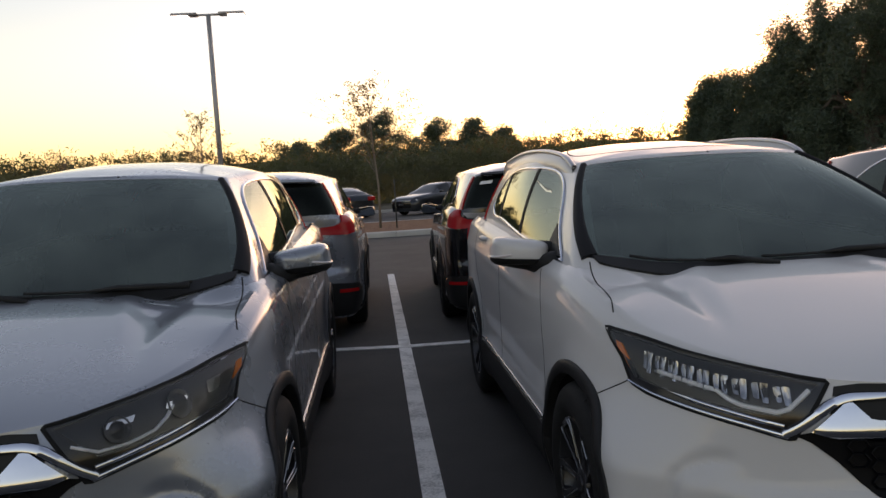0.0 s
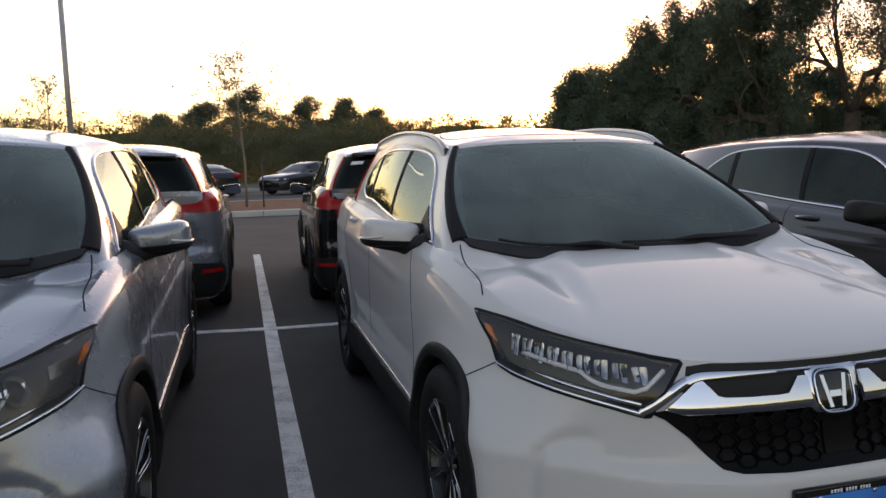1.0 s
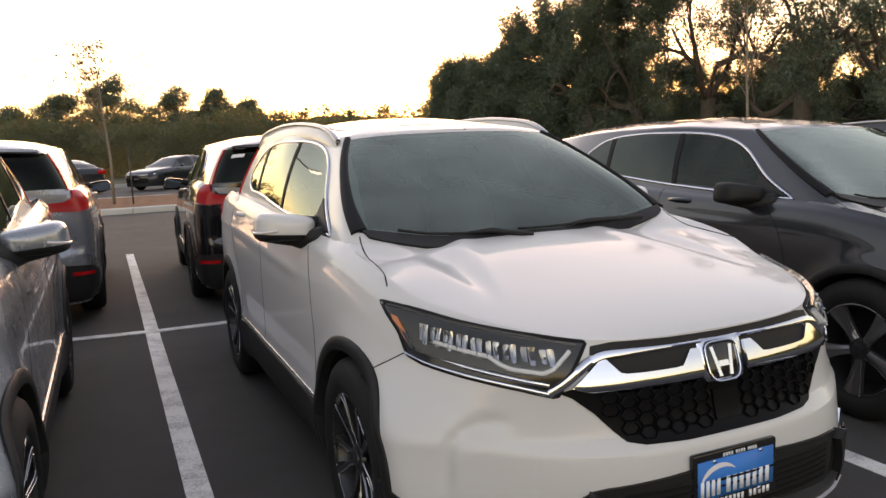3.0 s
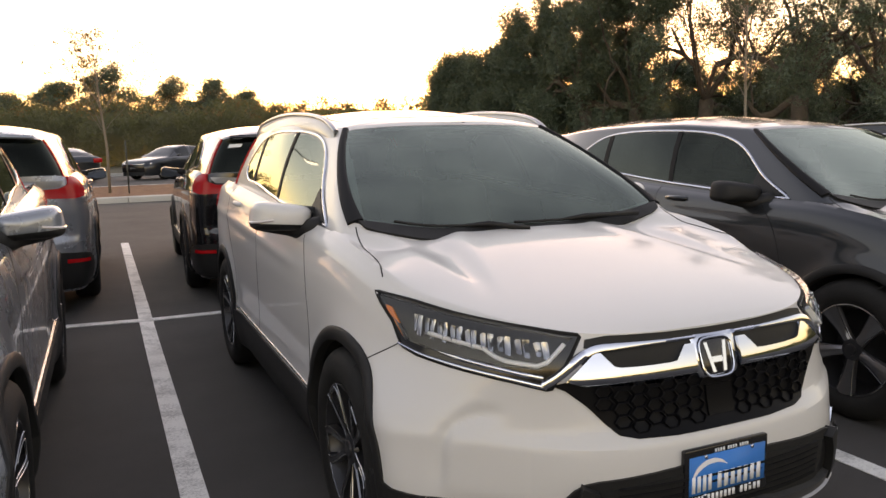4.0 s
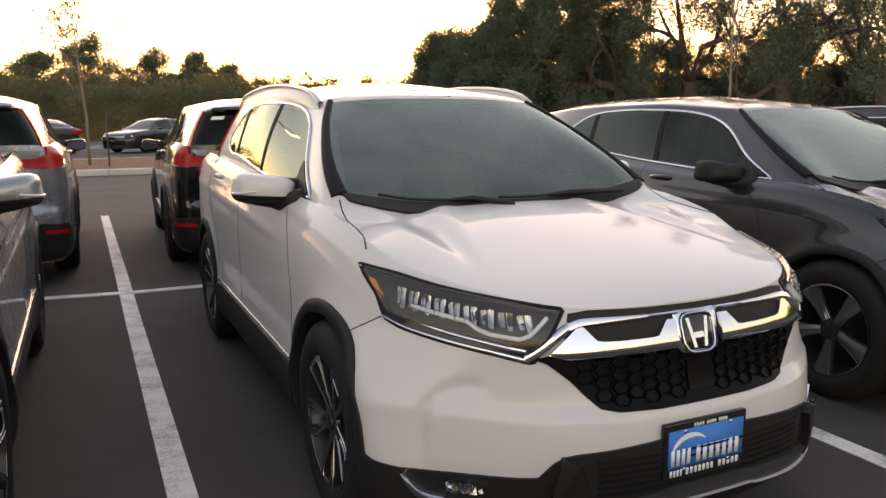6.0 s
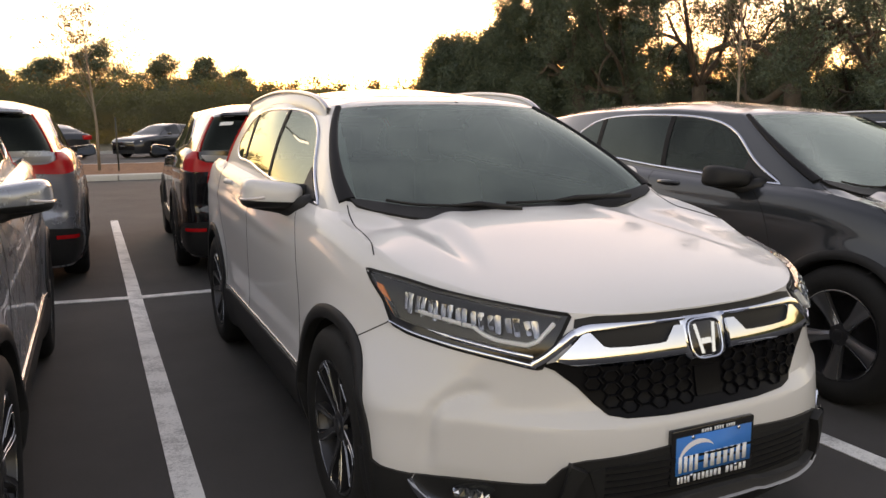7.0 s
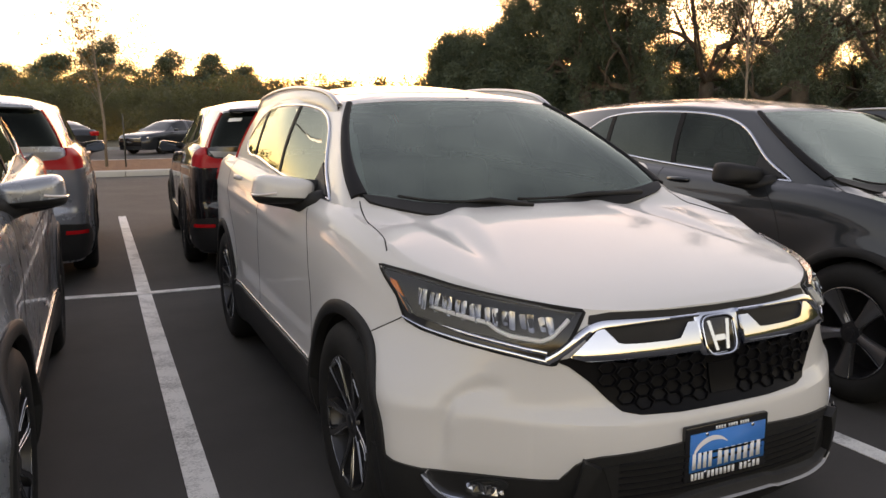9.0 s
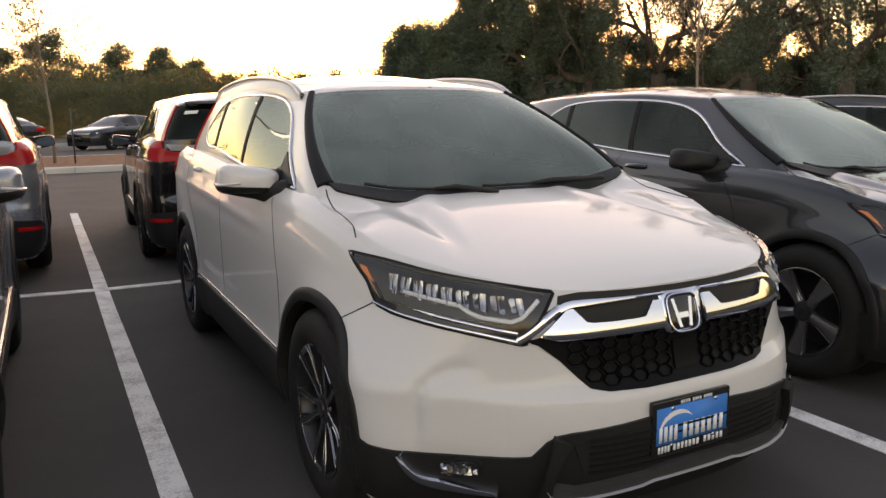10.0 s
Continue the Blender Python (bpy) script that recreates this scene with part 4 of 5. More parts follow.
    fit_pair("chrome_edge", "lamp_chrome", lambda: ribbon([(2.10, .822), (1.94, .806), (1.72, .795), (1.48, .783), (1.29, .770), (1.12, .752)], flank_map, [.008, .010, .012, .014], .010, 60, (1, -1)), CHROME, lamp)
    # nose
    gr = fit_part("grille", "grille", lambda: panel(GRILLE, flank_map, .003, .02, .1, .3), GRILLEBLACK, root, "gloss black grille")
    fit_part("grille_top", "grille_up", lambda: panel(GRILLE_UP, flank_map, .0025, .02, .1, .3), PLASTIC, gr)
    fit_pair("grille_mesh", "hex", hex_mesh, GRILLEBLACK, gr)
    fit_part("sensor_panel", "sensor", lambda: panel([(-.115, .625), (.115, .625), (.115, .715), (-.115, .715)], flank_map, .010, .012, .06, .3), GRILLEBLACK, gr)
    fit_pair("chrome_bar", "bar_up", lambda: ribbon([(1.14, .757), (1.06, .785), (.98, .822), (.90, .848), (.80, .855), (.5, .856), (.18, .856)], flank_map, [.026, .030, .026, .018, .013, .012], .016, 80, (1, -1), False, True, .01), CHROME, gr, "chrome bar over the grille")
    fit_pair("chrome_wing", "wing", lambda: panel(WING, wing_map, .012, .03, .06, .18, (1, -1)), CHROME, gr, "broad chrome wing across the grille")
    em = fit_part("emblem", "emblem_back", emblem_back, CHROME, gr)
    fit_part("emblem_field", "emblem_field", emblem_field, GLOSSBLACK, em)
    fit_part("emblem_shape", "emblem_ring", emblem_ring, CHROME, em, "chrome emblem outline")
    chin = fit_part("lower_bumper", "chin", lambda: panel(CHIN, flank_map, .010, .03, .12, .3), PLASTIC, root, "black plastic lower bumper")
    fit_part("air_intake", "chin_mesh", lambda: panel(CHIN_MESH, flank_map, .013, .01, .12, .3), GAP, chin)
    for k in range(6):
        z = .376 + .020 * k
        fit_part("slat", "slat%d" % k, lambda z=z: ribbon([(-.80, z), (-.4, z), (0, z), (.4, z), (.80, z)], flank_map, .007, .018, 40, dome=False), SATINBLACK, chin)
    lip = fit_part("skid_lip", "lip", lambda: panel(LIP, flank_map, .030, .04, .1, .3), SKID, chin, "dark grey skid lip with a pale edge")
    fit_part("lip_edge", "lip_edge", lambda: ribbon([(-1.0, .338), (-.97, .308), (-.80, .305), (-.46, .315), (-.38, .324), (0, .324), (.38, .324), (.46, .315), (.80, .305), (.97, .308), (1.0, .338)], flank_map, .006, .034, 120, (1,), False, False, .0), LIPEDGE, lip, "pale grey lip edge")
    fit_pair("winglet", "winglet", lambda: ribbon([(.93, .485), (.97, .42), (1.0, .34), (1.02, .29)], flank_map, [.05, .035, .03, .045], .035, 20, (1, -1), False, True, .01, False), PLASTIC, chin)
    fog = fit_pair("fog_lamp", "fog", lambda: panel([(1.41 + .11 * math.cos(a), .390 + .023 * math.sin(a) - .012 * math.cos(a)) for a in np.linspace(0, 2 * math.pi, 25)[:-1]], flank_map, .016, .02, .05, .2, (1, -1)), LAMPDARK, chin)
    fit_pair("fog_reflector", "fog_facets", fog_facets, REFLECTOR, fog)
    fit_pair("fog_lens", "fog_lens", lambda: panel([(1.41 + .10 * math.cos(a), .390 + .021 * math.sin(a) - .012 * math.cos(a)) for a in np.linspace(0, 2 * math.pi, 25)[:-1]], flank_map, .034, .02, .05, .2, (1, -1)), LENS, fog)
    fit_pair("fog_bezel", "fog_chrome", lambda: ribbon([(1.73, .408), (1.70, .375), (1.65, .345), (1.56, .328), (1.42, .318), (1.23, .311)], flank_map, [.024, .034, .042, .034, .028, .022], .026, 60, (1, -1), False, True, .01), CHROME, chin, "chrome fog lamp trim")
    # flanks
    for y in (FRONT_AXLE, REAR_AXLE):
        fit_pair("arch_trim", "arch%.1f" % y, lambda y=y: ribbon(arc(y, HUB_Z, .420, -14 if y < 2 else -18, 192 if y < 2 else 200), side_map, .050, .010, 90, (1, -1), False, True, .03), PLASTIC, root, "black plastic wheel arch trim")
        fit_pair("arch_liner", "liner%.1f" % y, arch_liner(y), GAP, root)
    fit_pair("sill_cladding", "sill", lambda: panel(SILL, side_map, .010, .03, .15, .3, (1, -1)), PLASTIC, root)
    if chrome_sill:
        fit_pair("sill_strip", "sill_chrome", lambda: ribbon([(1.40, .462), (1.8, .468), (2.5, .470), (3.16, .478)], side_map, .012, .006, 50, (1, -1)), ALLOY, root, "bright metal strip along the sill")
    for d, (y, z) in zip(doors, ((2.27, 1.075), (2.27, 1.075), (3.16, 1.105), (3.16, 1.105))):
        h = fit_part("handle", "handle", handle, paint, d)
        h.location = (0, y, z)
        if d in doors[::2]:
            h.scale = (-1, 1, 1)
    for sg in (-1, 1):
        k = "%d" % sg

        def flipped(i, sg=sg):
            def make():
                b = CAPS[i].copy()
                if sg < 0:
                    for v in b.verts:
                        v.co.x = -v.co.x
                    bmesh.ops.reverse_faces(b, faces=b.faces[:])
                return b
            return make
        mr = fit_part("side_mirror", "mirror_cap" + k, flipped(0), mirror or paint, root)
        fit_part("mirror_foot", "mirror_foot" + k, flipped(1), PLASTIC, mr)
        fit_part("mirror_glass", "mirror_glass" + k, flipped(2), MIRROR, mr)
        if not mirror:
            fit_part("turn_signal", "mirror_lamp" + k, flipped(3), PALELENS, mr)
        if rails and sg > 0:
            fit_part("sunroof_seam", "sunroof", lambda: ribbon([(-.40, 2.75), (-.40, 2.16), (-.30, 2.10), (0, 2.085), (.30, 2.10), (.40, 2.16), (.40, 2.75)], hood_map, .007, .0012, 70, dome=False), GAP, body)
        if rails:
            rl = fit_part("roof_rail", "rail" + k, lambda sg=sg: rail_mesh(sg), SATIN, root)
            fit_part("rail_skirt", "web" + k, lambda sg=sg: rail_web(sg), paint, rl)
    # tail
    back = fit_pair("tail_light", "tail_block", lambda: panel([(7.74, 1.130), (7.70, 1.070), (7.78, 1.015), (8.0, 1.000), (8.5, 1.008), (9.1, 1.020), (9.1, 1.078), (8.5, 1.078), (8.22, 1.088), (8.08, 1.120), (8.02, 1.185), (7.86, 1.178)], rear_map, .020, .03, .08, .3, (1, -1)), REDLENS, root, "red tail light")
    fit_pair("tail_light_blade", "tail_blade", lambda: panel([(6.22, -.12), (6.46, -.12), (6.44, .10), (6.42, .4), (6.43, .93), (6.34, .94), (6.29, .4), (6.24, .10)], glass_map, .014, .03, .08, .6, (1, -1)), REDLENS, back)
    fit_pair("reverse_lamp", "tail_pale", lambda: panel([(8.14, 1.150), (8.22, 1.100), (8.52, 1.094), (8.50, 1.150)], rear_map, .024, .02, .08, .3, (1, -1)), ALLOYGREY, back)
    fit_part("tail_bar", "tail_bar", lambda: ribbon([(8.50, 1.122), (8.7, 1.124), (9.2, 1.124), (9.7, 1.124), (9.9, 1.122)], rear_map, .050, .014, 40), ALLOYGREY, tail)
    fit_part("rear_bumper", "rear_chin", lambda: panel([(7.42, .225), (8.2, .225), (9.2, .225), (10.2, .225), (10.98, .225), (10.94, .46), (10.7, .52), (10.2, .545), (9.2, .55), (8.2, .545), (7.7, .52), (7.46, .46)], rear_map, .008, .03, .15, .3), PLASTIC, root, "black plastic rear bumper")
    fit_pair("reflector_strip", "rear_reflector", lambda: panel([(7.75, .445), (8.18, .455), (8.18, .487), (7.75, .475)], rear_map, .016, .02, .1, .3, (1, -1)), REDLENS, root)
    fit_part("spoiler_edge", "spoiler", lambda: ribbon([(6.7, .985), (7.4, .99), (8, .99), (8.6, .99), (9.3, .985)], back_map, .035, .02, 40), paint, tail)
    # cabin
    fit_part("dashboard", "dash", lambda: dash_mesh(), CABIN, root)
    for x in (-.36, .36):
        fit_part("seat", "seat%.1f" % x, lambda x=x: seat_mesh(x, 2.05, .50, (x,)), CABIN, root)
    fit_part("rear_bench", "bench", lambda: seat_mesh(0, 2.95, 1.28, (-.42, 0, .42)), CABIN, root)
    fit_part("cabin_floor", "cabin_floor", plain_box(-.78, .78, 1.15, 4.40, .30, .42, bevel=.02), CABIN, root)
    fit_part("rear_view_mirror", "rvm", plain_box(-.12, .12, 1.93, 1.97, 1.40, 1.46, bevel=.015), GLOSSBLACK, root)
    # wheels
    for sg in (-1, 1):
        for y in (FRONT_AXLE, REAR_AXLE):
            w = None
            for nm, mat in (("tyre", RUBBER), ("rim", ALLOYDARK), ("hub", ALLOYDARK), ("edge", ALLOY), ("cap", ALLOYDARK)):
                nice = {"tyre": "wheel", "rim": "rim", "hub": "hub", "edge": "rim_edge", "cap": "hub_cap"}[nm]
                ob = fit_part(nice, wheels + nm, lambda nm=nm: WHEELS[wheels][nm].copy(), mat, w or root)
                if not w:
                    w = ob
                    w.matrix_basis = pose(sg * .905, y, HUB_Z, 0, 0, 0 if sg > 0 else 180)
            for k in range(5):
                ob = fit_part("spoke", wheels + "spoke", lambda: WHEELS[wheels]["spoke"].copy(), ALLOYGREY if wheels == "single" else ALLOYDARK, w)
                if len(ob.data.materials) < 2:
                    ob.data.materials.append(ALLOY)
                ob.matrix_basis = Matrix.Rotation(2 * math.pi * k / 5 + .35 * y + sg, 4, "X")
    if sticker:
        fit_part("window_sticker", "sticker", lambda: panel([(6.80, .66), (7.04, .66), (7.04, .76), (6.80, .76)], back_map, .008, .004, .1, .4), PLATEWHITE, root, "small white sticker on the rear window")
    fit_part("sensor_housing", "sensor_box", plain_box(-.09, .09, 1.90, 2.02, 1.455, 1.50, bevel=.015), GLOSSBLACK, root)
    if plate:
        add_plate(root)
    return root


def dash_mesh():
    bm = bmesh.new()
    vs = box_into(bm, -.70, .70, 1.30, 1.95, .62, 1.07, .04)
    for v in vs:
        v.co.z -= .06 * max(0, (v.co.y - 1.6)) / .35
    return bm


def bars_into(bm, x0, x1, z0, z1, y, n, gap=.42):
    """Plain upright bars in place of a line of writing."""
    w = (x1 - x0) / n
    for k in range(n):
        box_into(bm, x0 + w * k, x0 + w * (k + 1 - gap), y - .001, y + .001, z0, z1)


def add_plate(root):
    """The dealer's plate: blue field in a black frame, an arch and lines of plain bars."""
    cx, y = -.026, -.022
    fr = bmesh.new()
    box_into(fr, cx - .158, cx + .158, y, y + .02, .390, .560, .006)
    sharp(fr, 40)
    frame_ob = part("plate_frame", fr, GLOSSBLACK, root, "black plate frame with rows of plain bars")
    b = bmesh.new()
    box_into(b, cx - .143, cx + .143, y - .003, y + .004, .424, .538)
    part("plate_field", b, PLATEBLUE, frame_ob, "bright blue plate")
    b = bmesh.new()
    bars_into(b, cx - .135, cx - .055, .432, .480, y - .004, 4)
    bars_into(b, cx - .040, cx + .135, .432, .480, y - .004, 7)
    part("plate_writing", b, PLATEWHITE, frame_ob)
    for x0, x1, z0, z1, n in ((-.135, -.085, .398, .418, 4), (-.075, .035, .398, .418, 7), (.050, .135, .398, .418, 5), (-.050, -.010, .541, .551, 4), (-.002, .036, .541, .551, 4), (.044, .080, .541, .551, 4)):
        b = bmesh.new()
        bars_into(b, cx + x0, cx + x1, z0, z1, y - .0015, n)
        part("frame_writing", b, PLATEWHITE, frame_ob)
    b = bmesh.new()
    rows = []
    for k in range(20):
        u = k / 19
        a = math.radians(165 - 120 * u)
        w = .003 + .016 * math.sin(math.pi * min(1, u * 1.05)) ** .8
        c, s = math.cos(a), math.sin(a)
        rows.append([(cx - .060 + r * c, y - .0045, .455 + .85 * r * s) for r in (.075 - w / 2, .075 + w / 2)])
    grid_into(b, rows)
    part("plate_arch", b, PLATEWHITE, frame_ob)
    for x, z in ((-.085, .534), (.09, .534), (-.085, .418), (.085, .418)):
        b = bmesh.new()
        tube_into(b, [(cx + x, y - .006, z), (cx + x, y + .002, z)], .0055, 10)
        part("plate_screw", b, CHROME, frame_ob)


GRILLEBLACK = shader("grille_black", (.004, .004, .005), .38, 0.0, Specular_IOR_Level=.09)
SATINBLACK = shader("satin_black_pillar", (.006, .006, .007), .65, 0.0, Specular_IOR_Level=.2)
LIPEDGE = shader("lip_edge_grey", (.28, .28, .30), .4, .3)
SKID = mottled(shader("skid_grey", (.05, .05, .052), .45, .2), (.035, .035, .037), (.06, .06, .062), 8, 200, .1, .002)

# ---- the parked cars ----
crossover("white_crossover", "pearl white crossover with roof rails and a blue dealer plate", pose(.006, 0, 0), WHITE, plate=True)
crossover("silver_crossover", "silver crossover parked beside a white one", pose(-2.84, .06, .046, 0, 1.3, 0), SILVER, projector=True, rails=False)
crossover("grey_crossover", "dark steel grey crossover with black mirrors", pose(2.72, .11, -.050, 0, 1.3, 0), STEEL, "single", False, PLASTIC, projector=True, chrome_sill=False)
crossover("black_crossover", "glossy black crossover seen from its tail", pose(.175, 10.1, .03, 0, 0, 177.6), BLACK, rails=False, sticker=True)
crossover("silver_crossover", "silver crossover parked nose away from the aisle", pose(-2.63, 10.05, .070, 0, -1.3, 180), SILVER, rails=False)
crossover("dark_crossover", "dark crossover parked behind a grey one", pose(5.46, .2, -.115, 0, 1.3, 0), STEEL, "single", True, PLASTIC, chrome_sill=False)

# ---- ground, markings, island ----
ASPHALT = mottled(shader("asphalt", (.05, .05, .05), .85), (.026, .0245, .024), (.068, .064, .061), .8, 220, .5, .004)
LINE = mottled(shader("line_paint", (.7, .7, .7), .6), (.30, .30, .295), (.74, .74, .72), 5, 90, .4, .003, None, .38, .54)
CONCRETE = mottled(shader("kerb_concrete", (.4, .4, .4), .85), (.36, .35, .33), (.50, .49, .46), 1.5, 60, .3, .004)
MULCH = mottled(shader("bark_mulch", (.2, .1, .05), .95), (.13, .055, .028), (.30, .15, .075), 4, 60, .8, .02)
EARTH = mottled(shader("dry_earth", (.1, .09, .06), .95), (.06, .055, .03), (.13, .11, .07), .3, 12, .5, .05)
STEELPOST = mottled(shader("painted_steel_pole", (.35, .36, .37), .45, .3), (.30, .31, .32), (.42, .42, .43), 2, 40)
STAKE = shader("tree_stake_steel", (.03, .035, .03), .6)
LED = shader("lamp_panel", (1, 1, 1), .4, 0, Emission_Color=(1.0, .96, .88, 1), Emission_Strength=0.5)


def fall(x):
    """The lot drains gently to one side."""
    return -.0235 * min(max(0, x - .6), 20) - .03 * min(0, max(x + 1.3, -4))


def ground_z(y):
    return .03 * step01(4.2, 6.2, y) + .19 * step01(13, 33, y)


def slab(name, label, category, mat, x0, x1, y0, y1, lift, ny=2, deep=.05):
    """A sheet that follows the ground, with edges."""
    bm = bmesh.new()
    rows = []
    for y in np.linspace(y0, y1, ny):
        z = ground_z(y) + lift
        k = 1 - step01(11, 20, y)
        rows.append([(x0, y, z - deep + fall(x0) * k), *[(x, y, z + fall(x) * k) for x in sorted({x0, x1, *(q for q in (-5.3, -1.3, 0, .6, 3, 6, 20.6) if x0 < q < x1)})], (x1, y, z - deep + fall(x1) * k)])
    grid_into(bm, rows)
    for r in (rows[0], rows[-1]):
        bm.faces.new([bm.verts.new(v) for v in r])
    bmesh.ops.recalc_face_normals(bm, faces=bm.faces[:])
    return tagged(link_mesh(name, bm, mat, smooth=False), label, category, kind="structure")


bm = bmesh.new()
ys = [-300, -40, 0, *np.linspace(4.2, 6.2, 11), 11, 12.5, 14, 16, 18, 20, *np.linspace(22, 33, 6), 60, 200, 900]
grid_into(bm, [[(x, y, ground_z(y) + fall(x) * (1 - step01(11, 20, y))) for x in (-500, -60, -5.3, -1.3, 0, .6, 3, 6, 20.6, 60, 500)] for y in ys])
bmesh.ops.recalc_face_normals(bm, faces=bm.faces[:])
tagged(link_mesh("ground", bm, ASPHALT), "dark grey asphalt of a car park", "ground", kind="structure")
for k, x in enumerate((-6.83, -4.10, -1.367, 1.357, 4.09, 6.82)):
    slab("parking_line", "white painted stall line on dark asphalt", "road marking", LINE, x - .055, x + .055, -.75, 11.1, .004, 60, .02)
slab("parking_line", "long white line between two rows of stalls", "road marking", LINE, -24, 24, 5.13, 5.23, .006, 2, .02)
# island: kerbs, mulch, walk
for y0, y1 in ((20.3, 20.48), (25.9, 26.08)):
    x = -40.0
    while x < 40:
        bm = bmesh.new()
        z = ground_z(y0)
        box_into(bm, x + .006, x + 2.994, y0, y1, z - .1, z + .15, .025)
        sharp(bm, 40)
        tagged(link_mesh("kerb", bm, CONCRETE), "pale concrete kerb along a planted island", "kerb", kind="structure")
        x += 3.0
slab("walk", "pale concrete strip along the kerb", "pavement", CONCRETE, -40, 40, 20.485, 20.75, .146, 4, .05)
bm = bmesh.new()
random.seed(5)
xs, yy = np.linspace(-40, 40, 161), np.linspace(20.75, 25.9, 27)
grid_into(bm, [[(x, y, ground_z(y) + .14 + .03 * noise.noise((x * 2.1, y * 2.1, 0)) + .012 * noise.noise((x * 9, y * 9, 3))) for x in xs] for y in yy])
bmesh.ops.recalc_face_normals(bm, faces=bm.faces[:])
tagged(link_mesh("mulch_bed", bm, MULCH), "reddish brown bark mulch in the island", "mulch", kind="stuff")
slab("far_kerb", "pale concrete kerb at the back of the far row", "kerb", CONCRETE, -60, 60, 40, 40.2, .15, 2, .25)
slab("earth_bank", "dry earth under the woods", "earth", EARTH, -150, 150, 42, 140, .05, 3, .05)
# a pebble and small scraps on the asphalt
for x, y, r in ((-1.87, 1.32, .018), (-1.75, 3.4, .012), (-.62, 4.4, .014), (-1.9, 2.5, .011)):
    bm = bmesh.new()
    bmesh.ops.create_icosphere(bm, subdivisions=1, radius=r)
    for v in bm.verts:
        v.co = Vector((v.co.x * 1.3 + x, v.co.y + y, v.co.z * .6 + r * .45))
    tagged(link_mesh("pebble", bm, CONCRETE), "small pale pebble lying on the asphalt", "pebble", "pebbles")


# ---- lamp post ----
def lamp_post(x, y):
    root = empty("street_lamp", pose(x, y, ground_z(y)))
    tagged(root, "tall grey lamp post with two lit flat heads", "street lamp")
    bm = bmesh.new()
    revolve_into(bm, [(0, .001), (0, .30), (.55, .28), (.60, .26), (.60, .001)], 24, "z")
    sharp(bm)
    part("footing", bm, CONCRETE, root)
    bm = bmesh.new()
    tube_into(bm, [(0, 0, .6), (0, 0, 4), (0, 0, 7.1)], [.085, .08, .07], 12)
    part("pole", bm, STEELPOST, root)
    bm = bmesh.new()
    tube_into(bm, [(-.35, 0, 7.13), (.35, 0, 7.13)], .035, 8)
    part("arm", bm, STEELPOST, root)
    for sg in (-1, 1):
        bm = bmesh.new()
        box_into(bm, min(sg * .33, sg * 1.12), max(sg * .33, sg * 1.12), -.18, .18, 7.10, 7.18, .02)
        sharp(bm)
        hd = part("lamp_head", bm, STEELPOST, root)
        bm = bmesh.new()
        box_into(bm, min(sg * .62, sg * 1.10), max(sg * .62, sg * 1.10), -.16, .16, 7.02, 7.10)
        part("lamp_panel", bm, LED, hd, "lit pale lamp panel", False)


lamp_post(-6.35, 23.2)


